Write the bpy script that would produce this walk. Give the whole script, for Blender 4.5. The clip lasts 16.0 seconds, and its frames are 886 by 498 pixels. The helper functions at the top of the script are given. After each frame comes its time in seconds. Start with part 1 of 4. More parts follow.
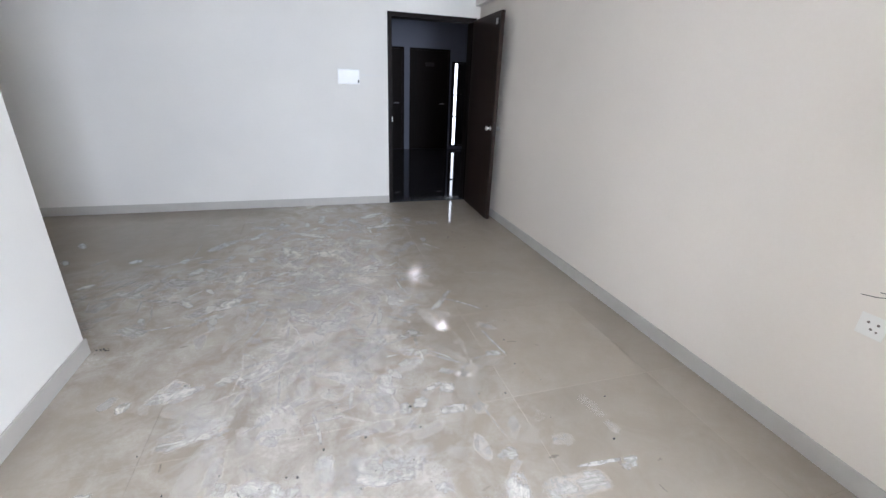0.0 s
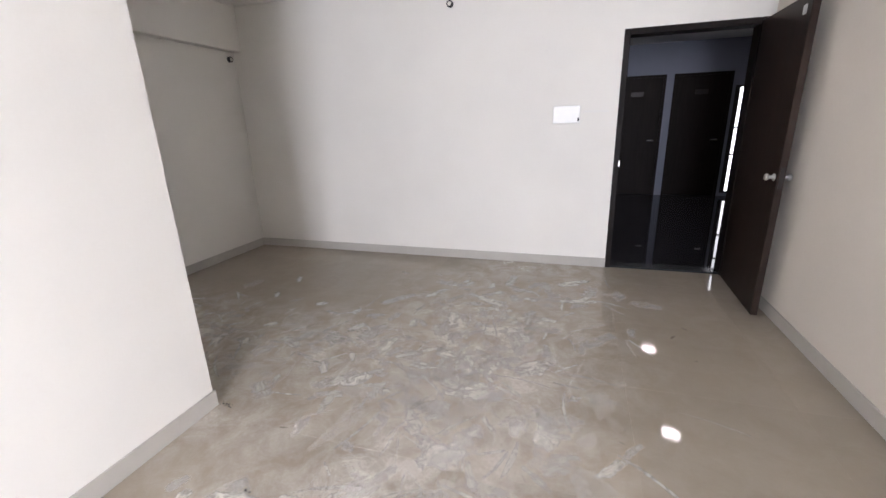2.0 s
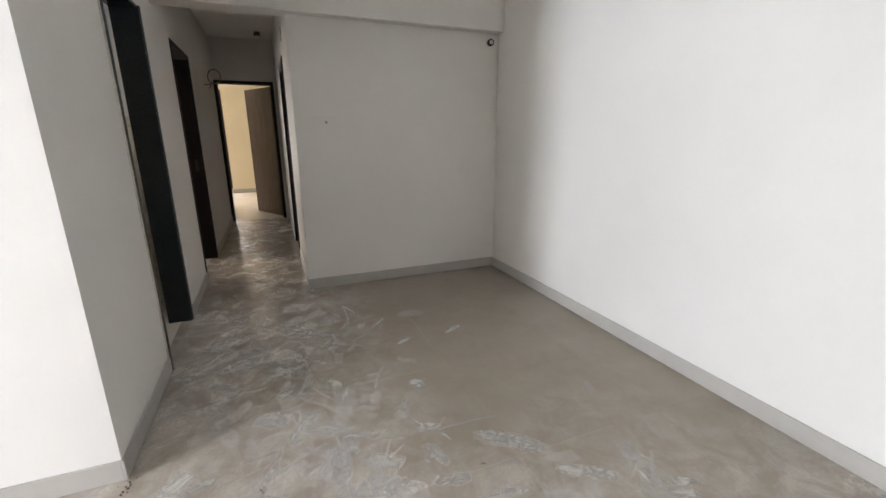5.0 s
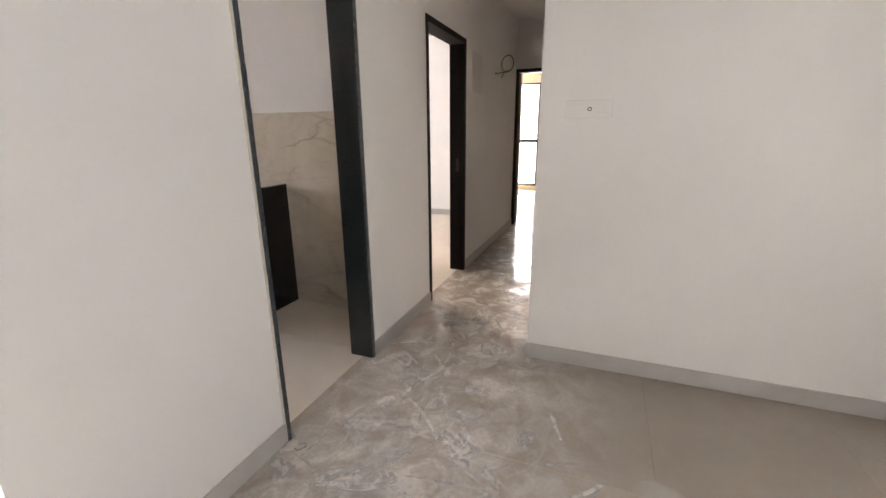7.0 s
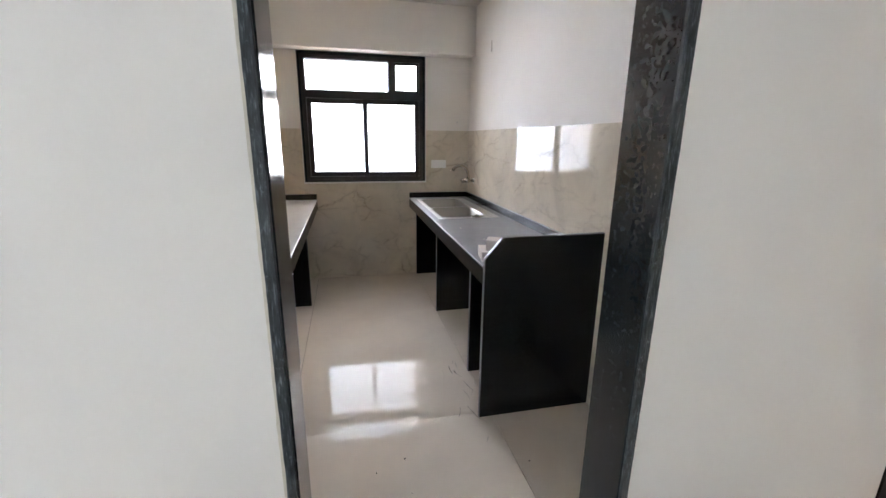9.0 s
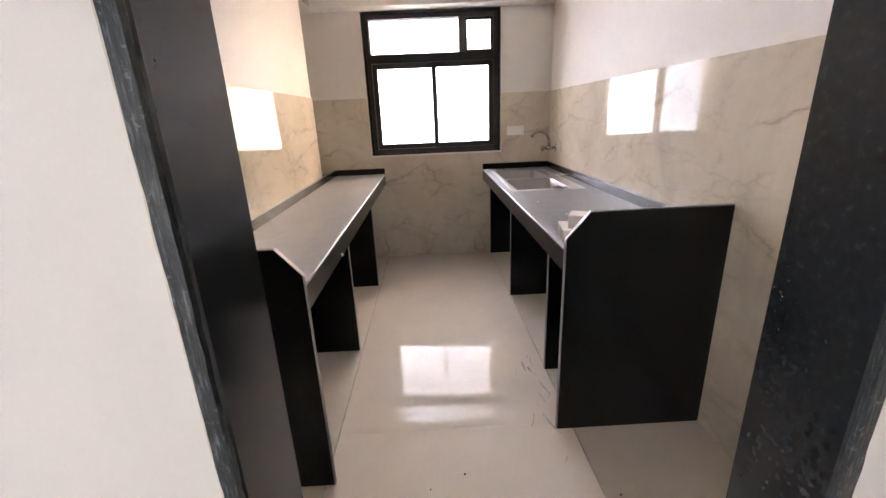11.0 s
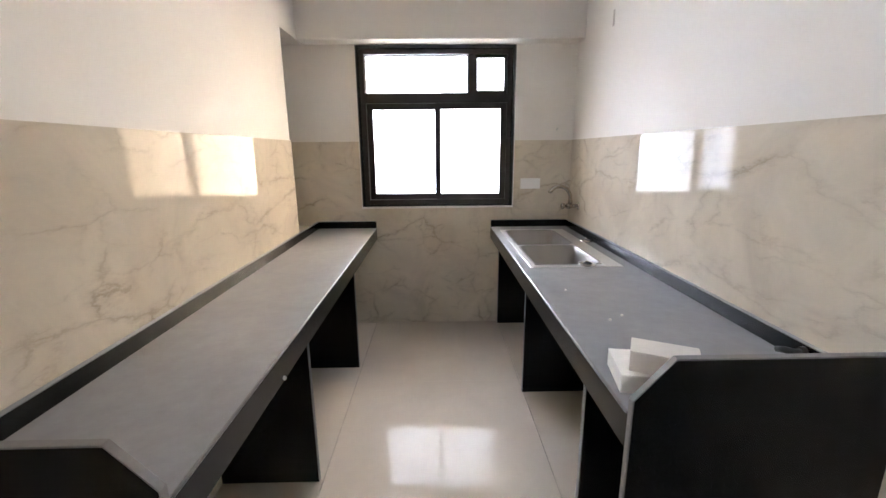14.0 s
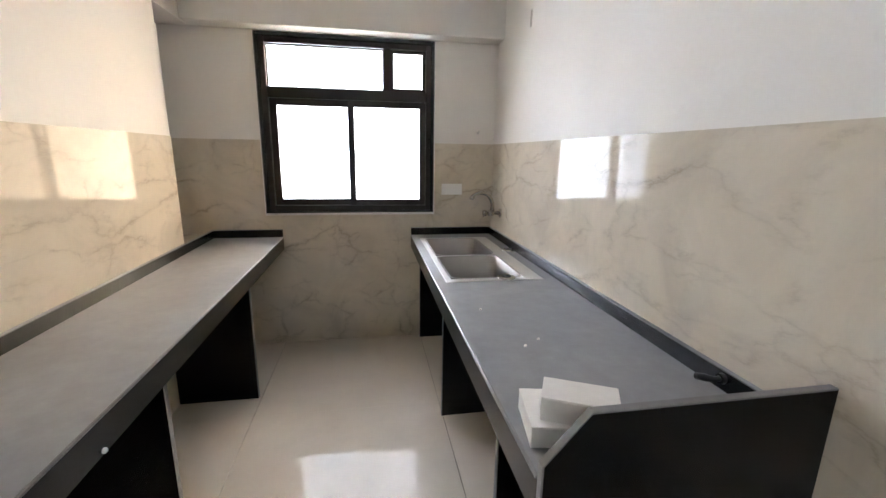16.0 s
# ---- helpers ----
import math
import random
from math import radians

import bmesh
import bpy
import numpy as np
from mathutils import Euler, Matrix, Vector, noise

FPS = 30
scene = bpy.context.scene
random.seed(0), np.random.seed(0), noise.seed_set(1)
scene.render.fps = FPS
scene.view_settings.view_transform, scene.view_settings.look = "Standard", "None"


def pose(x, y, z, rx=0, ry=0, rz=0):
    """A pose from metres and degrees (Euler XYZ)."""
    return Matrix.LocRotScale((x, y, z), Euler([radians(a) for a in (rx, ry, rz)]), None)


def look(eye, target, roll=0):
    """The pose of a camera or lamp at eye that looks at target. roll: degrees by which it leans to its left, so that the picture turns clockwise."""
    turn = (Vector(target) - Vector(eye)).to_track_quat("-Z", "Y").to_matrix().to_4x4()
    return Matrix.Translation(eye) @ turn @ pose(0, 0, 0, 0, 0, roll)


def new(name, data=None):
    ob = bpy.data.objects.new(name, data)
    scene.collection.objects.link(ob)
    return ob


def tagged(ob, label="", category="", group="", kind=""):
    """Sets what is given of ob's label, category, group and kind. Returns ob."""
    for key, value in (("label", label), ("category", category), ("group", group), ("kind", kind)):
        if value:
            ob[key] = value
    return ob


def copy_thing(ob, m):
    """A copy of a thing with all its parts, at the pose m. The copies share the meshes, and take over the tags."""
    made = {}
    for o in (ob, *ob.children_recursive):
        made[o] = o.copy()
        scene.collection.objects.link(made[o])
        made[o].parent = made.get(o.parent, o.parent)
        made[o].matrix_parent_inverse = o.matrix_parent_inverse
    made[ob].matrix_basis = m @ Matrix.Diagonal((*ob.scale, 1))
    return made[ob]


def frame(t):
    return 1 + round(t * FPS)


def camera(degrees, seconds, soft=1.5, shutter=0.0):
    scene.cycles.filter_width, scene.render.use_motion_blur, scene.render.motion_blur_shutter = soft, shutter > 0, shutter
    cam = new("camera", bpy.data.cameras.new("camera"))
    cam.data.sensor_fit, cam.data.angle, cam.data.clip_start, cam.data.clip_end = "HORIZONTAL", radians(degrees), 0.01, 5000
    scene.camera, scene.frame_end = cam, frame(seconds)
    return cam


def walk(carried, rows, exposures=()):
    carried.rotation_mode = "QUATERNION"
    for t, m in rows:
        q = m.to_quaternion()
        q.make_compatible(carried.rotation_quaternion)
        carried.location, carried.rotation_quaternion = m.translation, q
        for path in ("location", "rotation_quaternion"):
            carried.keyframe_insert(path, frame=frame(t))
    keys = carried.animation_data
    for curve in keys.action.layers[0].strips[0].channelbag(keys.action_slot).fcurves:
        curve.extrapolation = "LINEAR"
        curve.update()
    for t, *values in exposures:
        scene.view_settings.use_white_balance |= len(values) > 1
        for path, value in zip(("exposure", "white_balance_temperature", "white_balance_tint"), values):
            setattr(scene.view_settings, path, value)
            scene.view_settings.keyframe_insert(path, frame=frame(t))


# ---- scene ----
cam = camera(93.6, 16.0)
PATH = [
    (0, (1.254, -2.323, 1.422), (1.807, -0.548, 0.684), 2.3),
    (0.5, (1.452, -2.282, 1.447), (1.619, -0.459, 0.642), 1.7),
    (1, (1.642, -2.191, 1.441), (1.515, -0.336, 0.703), -1.1),
    (1.5, (1.686, -1.798, 1.428), (1.588, 0.1, 0.805), -0.4),
    (2, (1.774, -1.434, 1.416), (1.186, 0.387, 0.837), -1.8),
    (2.5, (1.869, -1.084, 1.41), (0.797, 0.512, 0.861), -0.6),
    (3, (1.971, -0.718, 1.43), (0.743, 0.773, 0.912), -0.8),
    (5.5, (1.568, 0.893, 1.324), (-0.283, 1.424, 0.784), 0.1),
    (6, (1.194, 1.058, 1.328), (-0.702, 1.393, 0.788), 0.2),
    (6.5, (0.789, 1.221, 1.327), (-1.136, 1.086, 0.8), -0.1),
    (7, (0.36, 1.232, 1.338), (-1.438, 0.544, 0.797), -0.4),
    (7.5, (-0.018, 1.248, 1.348), (-1.594, 0.138, 0.814), -1.1),
    (8, (-0.45, 1.135, 1.342), (-1.65, -0.379, 0.825), -0.2),
    (8.5, (-0.779, 0.95, 1.399), (-1.57, -0.82, 0.906), 0.7),
    (9, (-1.005, 0.725, 1.403), (-1.437, -1.16, 0.892), 0.6),
    (9.5, (-1.114, 0.438, 1.387), (-1.322, -1.488, 0.888), -1.0),
    (12, (-1.125, 0.369, 1.297), (-1.156, -1.516, 0.625), -2.6),
    (12.5, (-1.157, 0.284, 1.304), (-1.185, -1.604, 0.645), -2.1),
    (13, (-1.284, 0.175, 1.347), (-1.273, -1.733, 0.749), -1.1),
    (13.5, (-1.255, -0.01, 1.389), (-1.247, -1.939, 0.863), -0.8),
    (14, (-1.18, -0.24, 1.409), (-1.212, -2.186, 0.951), -0.5),
    (14.5, (-1.265, -0.43, 1.414), (-1.331, -2.384, 0.989), -0.1),
    (15, (-1.269, -0.504, 1.411), (-1.388, -2.458, 1.0), 0.1),
    (15.5, (-1.285, -0.512, 1.389), (-1.483, -2.457, 0.966), 0.3),
    (16, (-1.32, -0.458, 1.407), (-1.661, -2.378, 0.964), 0.9),
]
EXPOSURES = [
    (0.0, -0.1, 5950, 15),
    (1.0, -0.06, 6150, 17),
    (2.0, 0.02, 6550, 20),
    (3.0, 0.08, 6600, 19),
    (5.5, 0.38, 6400, 14),
    (6.0, 0.6, 6300, 13),
    (6.5, 1.12, 6150, 14),
    (7.0, 1.25, 6600, 20),
    (7.5, 1.4, 5950, 16),
    (8.0, 1.42, 6050, 16),
    (9.0, 1.54, 6000, 15),
    (9.5, 1.54, 6150, 17),
    (12.0, 2.1, 6600, 26),
    (12.5, 2.15, 6650, 27),
    (13.0, 2.0, 6450, 22),
    (13.5, 1.9, 6150, 18),
    (14.5, 1.74, 6050, 14),
    (16.0, 1.7, 6050, 13),
]
walk(cam, [(t, look(eye, target, roll)) for t, eye, target, roll in PATH], EXPOSURES)

# ---- light ----
world = bpy.data.worlds.new("world")
scene.world = world
world.use_nodes = True
wn = world.node_tree
sky = wn.nodes.new("ShaderNodeTexSky")
sky.sky_type = "NISHITA"
sky.sun_disc = False
sky.sun_elevation = radians(52)
sky.sun_rotation = radians(20)
wn.links.new(sky.outputs[0], wn.nodes["Background"].inputs[0])
wn.nodes["Background"].inputs[1].default_value = 0.12

sun = new("sun", bpy.data.lights.new("sun", "SUN"))
sun.data.energy, sun.data.angle, sun.data.color = 3.0, radians(0.5), (1.0, 0.95, 0.87)
sun.matrix_world = look((8, 22, 30), (0, 0, 0))


def window_lamp(name, eye, target, w, h, watts, color):
    ob = new(name, bpy.data.lights.new(name, "AREA"))
    ob.data.shape, ob.data.size, ob.data.size_y = "RECTANGLE", w, h
    ob.data.energy, ob.data.color = watts, color
    ob.matrix_world = look(eye, target)
    return ob


# sky light in the openings that the walk only sees from afar or has behind it
window_lamp("balcony_daylight", (2.0, -4.79, 1.02), (0.9, 1.2, 0.2), 0.98, 1.95, 280, (0.82, 0.91, 1.0))
window_lamp("bedroom_daylight", (-9.72, -0.585, 1.25), (-6, -0.2, 1.1), 0.66, 2.2, 75, (1.0, 0.97, 0.92))
window_lamp("second_room_daylight", (-4.4, -3.66, 1.55), (-4.4, 0, 1.2), 1.5, 1.15, 14, (0.92, 0.96, 1.0))


# ---- materials ----
def mat_new(name):
    m = bpy.data.materials.new(name)
    m.use_nodes = True
    t = m.node_tree
    return m, t, t.nodes["Principled BSDF"]


def node(t, kind, **ins):
    n = t.nodes.new(kind)
    for k, v in ins.items():
        n.inputs[k.replace("_", " ")].default_value = v
    return n


def coords(t):
    return t.nodes.new("ShaderNodeTexCoord").outputs["Object"]


def noise_of(t, co, scale, detail=4.0, rough=0.55, distort=0.0):
    n = node(t, "ShaderNodeTexNoise", Scale=scale, Detail=detail, Roughness=rough, Distortion=distort)
    t.links.new(co, n.inputs["Vector"])
    return n.outputs[0]


def ramp_of(t, fac, stops):
    r = t.nodes.new("ShaderNodeValToRGB")
    e = r.color_ramp.elements
    while len(e) < len(stops):
        e.new(0.5)
    for el, (p, c) in zip(e, stops):
        el.position = p
        el.color = (*c, 1) if len(c) == 3 else c
    t.links.new(fac, r.inputs[0])
    return r.outputs[0]


def grey(v):
    return (v, v, v)


def mix_of(t, fac, a, b, mode="MIX"):
    n = t.nodes.new("ShaderNodeMix")
    n.data_type, n.blend_type = "RGBA", mode
    for sock, val in ((n.inputs[0], fac), (n.inputs[6], a), (n.inputs[7], b)):
        if isinstance(val, (int, float)):
            sock.default_value = val
        elif isinstance(val, tuple):
            sock.default_value = (*val, 1)
        else:
            t.links.new(val, sock)
    return n.outputs[2]


def math_of(t, op, a, b):
    n = t.nodes.new("ShaderNodeMath")
    n.operation = op
    for sock, val in zip(n.inputs, (a, b)):
        if isinstance(val, (int, float)):
            sock.default_value = val
        else:
            t.links.new(val, sock)
    return n.outputs[0]


def bump_to(t, bsdf, height, strength, dist=0.002):
    b = node(t, "ShaderNodeBump", Strength=strength, Distance=dist)
    t.links.new(height, b.inputs["Height"])
    t.links.new(b.outputs[0], bsdf.inputs["Normal"])


def paint(name, color, rough=0.62):
    m, t, b = mat_new(name)
    co = coords(t)
    broad = noise_of(t, co, 0.9, 3)
    fine = noise_of(t, co, 60, 5, 0.65)
    dark = tuple(c * 0.93 for c in color)
    c1 = ramp_of(t, broad, [(0.3, dark), (0.7, color)])
    c2 = mix_of(t, 0.06, c1, fine, "OVERLAY")
    t.links.new(c2, b.inputs["Base Color"])
    b.inputs["Roughness"].default_value = rough
    b.inputs["Specular IOR Level"].default_value = 0.3
    roller = noise_of(t, co, 22, 4, 0.6)
    bump_to(t, b, roller, 0.12, 0.003)
    return m


def plain(name, color, rough=0.5, metal=0.0, vary=0.12, scale=14.0, bump=0.05):
    m, t, b = mat_new(name)
    co = coords(t)
    n = noise_of(t, co, scale, 5, 0.6)
    c = ramp_of(t, n, [(0.25, tuple(v * (1 - vary) for v in color)), (0.75, tuple(min(1, v * (1 + vary)) for v in color))])
    t.links.new(c, b.inputs["Base Color"])
    r = ramp_of(t, noise_of(t, co, scale * 3, 4), [(0.3, grey(max(0.02, rough * 0.8))), (0.7, grey(min(1, rough * 1.2)))])
    t.links.new(r, b.inputs["Roughness"])
    b.inputs["Metallic"].default_value = metal
    if bump:
        bump_to(t, b, n, bump)
    return m


def granite(name, dust, gloss, dark, film_on=0.012):
    m, t, b = mat_new(name)
    co = coords(t)
    speck = noise_of(t, co, 70, 3, 0.6)
    base = ramp_of(t, speck, [(0.3, tuple(v * 0.7 for v in dark)), (0.6, dark), (0.78, tuple(v * 2.2 for v in dark))])
    cloud = noise_of(t, co, 3.2, 6, 0.62, 0.6)
    fine = noise_of(t, co, 18, 4, 0.6)
    film = math_of(t, "MULTIPLY", ramp_of(t, cloud, [(0.3, grey(0.64)), (0.72, grey(0.84))]), ramp_of(t, fine, [(0.3, grey(0.86)), (0.7, grey(1))]))
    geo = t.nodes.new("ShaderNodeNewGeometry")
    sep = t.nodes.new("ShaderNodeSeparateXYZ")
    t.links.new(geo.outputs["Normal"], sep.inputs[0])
    # upward faces turn grey: dust, with the window's glare mixed into the colour
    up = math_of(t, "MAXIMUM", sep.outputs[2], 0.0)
    dust_and_glare = math_of(t, "ADD", math_of(t, "MULTIPLY", up, dust), film_on)
    amount = math_of(t, "MULTIPLY", film, dust_and_glare)
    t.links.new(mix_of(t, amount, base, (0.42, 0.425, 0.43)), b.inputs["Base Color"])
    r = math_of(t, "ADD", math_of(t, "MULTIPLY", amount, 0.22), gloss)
    t.links.new(r, b.inputs["Roughness"])
    b.inputs["Specular IOR Level"].default_value = 0.36
    return m


def chipped(name):
    """Saw-cut blue-black granite edge with long pale scratches and chips."""
    m, t, b = mat_new(name)
    co = coords(t)
    mapn = t.nodes.new("ShaderNodeMapping")
    mapn.inputs["Scale"].default_value = (1.0, 1.0, 0.12)
    t.links.new(co, mapn.inputs[0])
    long = noise_of(t, mapn.outputs[0], 260, 4, 0.6, 0.3)
    chip = noise_of(t, co, 75, 5, 0.7)
    c0 = ramp_of(t, long, [(0.35, (0.008, 0.011, 0.013)), (0.55, (0.025, 0.034, 0.038)), (0.75, (0.17, 0.20, 0.21))])
    c1 = mix_of(t, ramp_of(t, chip, [(0.60, grey(0)), (0.72, grey(0.75))]), c0, (0.22, 0.26, 0.27))
    t.links.new(c1, b.inputs["Base Color"])
    b.inputs["Roughness"].default_value = 0.42
    bump_to(t, b, math_of(t, "ADD", long, chip), 0.5, 0.003)
    return m


def floor_tile(name, base, dust_amount, spec):
    m, t, b = mat_new(name)
    geo = t.nodes.new("ShaderNodeNewGeometry")
    co = geo.outputs["Position"]
    info = t.nodes.new("ShaderNodeObjectInfo")
    marble = noise_of(t, co, 2.6, 7, 0.6, 0.4)
    c0 = ramp_of(t, marble, [(0.3, tuple(v * 0.95 for v in base)), (0.7, tuple(v * 1.05 for v in base))])
    shift = ramp_of(t, info.outputs["Random"], [(0.0, grey(0.47)), (1.0, grey(0.53))])
    c1 = mix_of(t, 0.6, c0, shift, "OVERLAY")
    broad = noise_of(t, co, 0.75, 3, 0.5)
    swirl = noise_of(t, co, 5.5, 9, 0.7, 0.5)
    fine = noise_of(t, co, 55, 5, 0.7)
    patch = math_of(t, "MULTIPLY", ramp_of(t, broad, [(0.33, grey(0.35)), (0.55, grey(1))]), ramp_of(t, swirl, [(0.4, grey(0.15)), (0.6, grey(1))]))
    grit = math_of(t, "MULTIPLY", patch, ramp_of(t, fine, [(0.3, grey(0.55)), (0.7, grey(1))]))
    sep = t.nodes.new("ShaderNodeSeparateXYZ")
    t.links.new(co, sep.inputs[0])
    wob = math_of(t, "MULTIPLY", math_of(t, "SUBTRACT", broad, 0.5), 1.6)
    across = math_of(t, "ABSOLUTE", math_of(t, "SUBTRACT", math_of(t, "ADD", sep.outputs[0], wob), 1.3), 0)
    hall = math_of(t, "ADD", math_of(t, "ABSOLUTE", math_of(t, "SUBTRACT", sep.outputs[1], 0.45), 0), math_of(t, "MULTIPLY", math_of(t, "GREATER_THAN", sep.outputs[0], 1.6), 3.0))
    trod = math_of(t, "MAXIMUM", ramp_of(t, across, [(0.25, grey(1)), (1.0, grey(0.12))]), ramp_of(t, hall, [(0.3, grey(1)), (1.0, grey(0.1))]))
    amount = math_of(t, "MULTIPLY", math_of(t, "MULTIPLY", grit, trod), dust_amount)
    t.links.new(mix_of(t, amount, c1, (0.70, 0.67, 0.63)), b.inputs["Base Color"])
    r = math_of(t, "ADD", math_of(t, "MULTIPLY", amount, 0.55), 0.028)
    b.inputs["Specular IOR Level"].default_value = spec
    t.links.new(r, b.inputs["Roughness"])
    return m


def marble_tile(name, base):
    m, t, b = mat_new(name)
    co = coords(t)

    def veins(scale, warp_by, thin, wide, turn, lo, hi, seed):
        mapn = t.nodes.new("ShaderNodeMapping")
        mapn.inputs["Location"].default_value = (seed, seed * 1.7, seed * 0.6)
        mapn.inputs["Rotation"].default_value = (turn, 0.0, 0.0)
        mapn.inputs["Scale"].default_value = (1.0, 0.55, 1.3)
        t.links.new(co, mapn.inputs[0])
        warp = t.nodes.new("ShaderNodeTexNoise")
        for k, v in (("Scale", scale * 0.9), ("Detail", 8.0), ("Roughness", 0.66)):
            warp.inputs[k].default_value = v
        t.links.new(mapn.outputs[0], warp.inputs["Vector"])
        add = t.nodes.new("ShaderNodeVectorMath")
        add.operation = "MULTIPLY_ADD"
        t.links.new(warp.outputs["Color"], add.inputs[0])
        add.inputs[1].default_value = (warp_by, warp_by, warp_by)
        t.links.new(mapn.outputs[0], add.inputs[2])
        cell = t.nodes.new("ShaderNodeTexVoronoi")
        cell.feature = "DISTANCE_TO_EDGE"
        cell.inputs["Scale"].default_value = scale
        t.links.new(add.outputs[0], cell.inputs["Vector"])
        line = ramp_of(t, cell.outputs[0], [(0.0, grey(1)), (thin, grey(0.4)), (wide, grey(0))])
        gone = ramp_of(t, noise_of(t, mapn.outputs[0], scale * 1.1, 4, 0.6), [(lo, grey(0)), (hi, grey(1))])
        return math_of(t, "MULTIPLY", line, gone)

    big = veins(2.7, 0.30, 0.018, 0.06, 0.75, 0.42, 0.66, 0.0)
    small = veins(5.2, 0.20, 0.022, 0.075, 0.5, 0.48, 0.70, 3.1)
    vein = math_of(t, "MAXIMUM", math_of(t, "MULTIPLY", big, 0.62), math_of(t, "MULTIPLY", small, 0.42))
    cloud = noise_of(t, co, 2.4, 7, 0.62, 0.8)
    ground = ramp_of(t, cloud, [(0.28, tuple(v * 0.84 for v in base)), (0.5, base), (0.72, tuple(min(1, v * 1.12) for v in base))])
    t.links.new(mix_of(t, vein, ground, (0.22, 0.175, 0.115)), b.inputs["Base Color"])
    r = ramp_of(t, noise_of(t, co, 6, 4), [(0.3, grey(0.015)), (0.7, grey(0.03))])
    t.links.new(r, b.inputs["Roughness"])
    b.inputs["Specular IOR Level"].default_value = 0.058
    bump_to(t, b, noise_of(t, co, 1.4, 2), 0.008, 0.004)
    return m


def wood(name, color, rough=0.35, along=(14, 14, 0.8)):
    m, t, b = mat_new(name)
    co = coords(t)
    mapn = t.nodes.new("ShaderNodeMapping")
    mapn.inputs["Scale"].default_value = along
    t.links.new(co, mapn.inputs[0])
    g = noise_of(t, mapn.outputs[0], 3.0, 7, 0.65, 0.5)
    c = ramp_of(t, g, [(0.28, tuple(v * 0.65 for v in color)), (0.72, tuple(v * 1.3 for v in color))])
    t.links.new(c, b.inputs["Base Color"])
    b.inputs["Roughness"].default_value = rough
    b.inputs["Specular IOR Level"].default_value = 0.12
    bump_to(t, b, g, 0.06, 0.001)
    return m


def dust_mat(name, color, strength, tread=False):
    """Dry smears: ragged sharp edges, brushed along their length; tread adds the ribs of a shoe sole."""
    m, t, b = mat_new(name)
    uv = t.nodes.new("ShaderNodeUVMap")
    sep = t.nodes.new("ShaderNodeSeparateXYZ")
    t.links.new(uv.outputs[0], sep.inputs[0])
    def fall(sock, p):
        edge = math_of(t, "ABSOLUTE", math_of(t, "SUBTRACT", sock, 0.5), 0)
        return ramp_of(t, edge, [(0.0, grey(1)), (p, grey(0.85)), (0.5, grey(0))])
    geo = t.nodes.new("ShaderNodeNewGeometry")
    rag = noise_of(t, geo.outputs["Position"], 15, 6, 0.62, 1.3)
    fine = noise_of(t, geo.outputs["Position"], 140, 4, 0.7)
    comb = t.nodes.new("ShaderNodeCombineXYZ")
    t.links.new(math_of(t, "MULTIPLY", sep.outputs[0], 2.2), comb.inputs[0])
    t.links.new(math_of(t, "MULTIPLY", sep.outputs[1], 13.0), comb.inputs[1])
    t.links.new(math_of(t, "MULTIPLY", geo.outputs["Random Per Island"], 70.0), comb.inputs[2])
    streak = ramp_of(t, noise_of(t, comb.outputs[0], 1.0, 3, 0.6), [(0.36, grey(0.72)), (0.6, grey(1))])
    body = math_of(t, "MULTIPLY", fall(sep.outputs[0], 0.40), fall(sep.outputs[1], 0.34))
    field = math_of(t, "ADD", math_of(t, "MULTIPLY", body, 0.46), math_of(t, "MULTIPLY", rag, 1.0))
    shape = ramp_of(t, field, [(0.62, grey(0)), (0.78, grey(0.45)), (0.98, grey(0.95))])
    grain = ramp_of(t, fine, [(0.3, grey(0.7)), (0.65, grey(1))])
    isl = ramp_of(t, geo.outputs["Random Per Island"], [(0.0, grey(0.2)), (0.5, grey(0.48)), (1.0, grey(0.95))])
    a = math_of(t, "MULTIPLY", math_of(t, "MULTIPLY", shape, grain), math_of(t, "MULTIPLY", isl, streak))
    if tread:
        rib = math_of(t, "SINE", math_of(t, "MULTIPLY", sep.outputs[0], 190.0), 0)
        a = math_of(t, "MULTIPLY", a, ramp_of(t, math_of(t, "ADD", math_of(t, "MULTIPLY", rib, 0.5), 0.5), [(0.3, grey(0.5)), (0.65, grey(1))]))
    t.links.new(math_of(t, "MULTIPLY", a, strength), b.inputs["Alpha"])
    b.inputs["Base Color"].default_value = (*color, 1)
    b.inputs["Roughness"].default_value = 0.9
    return m


def glow(name, color, strength):
    m, t, b = mat_new(name)
    b.inputs["Base Color"].default_value = (*grey(0.8), 1)
    b.inputs["Emission Color"].default_value = (*color, 1)
    b.inputs["Emission Strength"].default_value = strength
    return m


M_WALL = paint("cream_wall_paint", (0.81, 0.785, 0.735))
# cream taken darker and warmer, standing in for a wall lit only by bounce
M_WALL_BOUNCE = paint("bounce_toned_cream_paint", (0.76, 0.695, 0.62))
M_WALL_YELLOW = paint("pale_yellow_wall_paint", (0.80, 0.70, 0.50))
M_CEIL = paint("white_ceiling_paint", (0.80, 0.785, 0.75), 0.8)
# lobby grey is darkened: the dimness of the unlit lobby sits in the colour
M_LOBBY = paint("dimmed_grey_lobby_paint", (0.22, 0.24, 0.30))
M_SKIRT = plain("grey_skirting_tile", (0.46, 0.435, 0.395), 0.35, 0, 0.06, 5)
M_FLOOR = floor_tile("dusty_beige_floor_tile", (0.325, 0.277, 0.222), 0.75, 0.3)
# same beige tile as M_FLOOR; the kitchen's brighter light is put into its base
M_KFLOOR = floor_tile("light_raised_beige_floor_tile", (0.64, 0.575, 0.49), 0.12, 0.07)
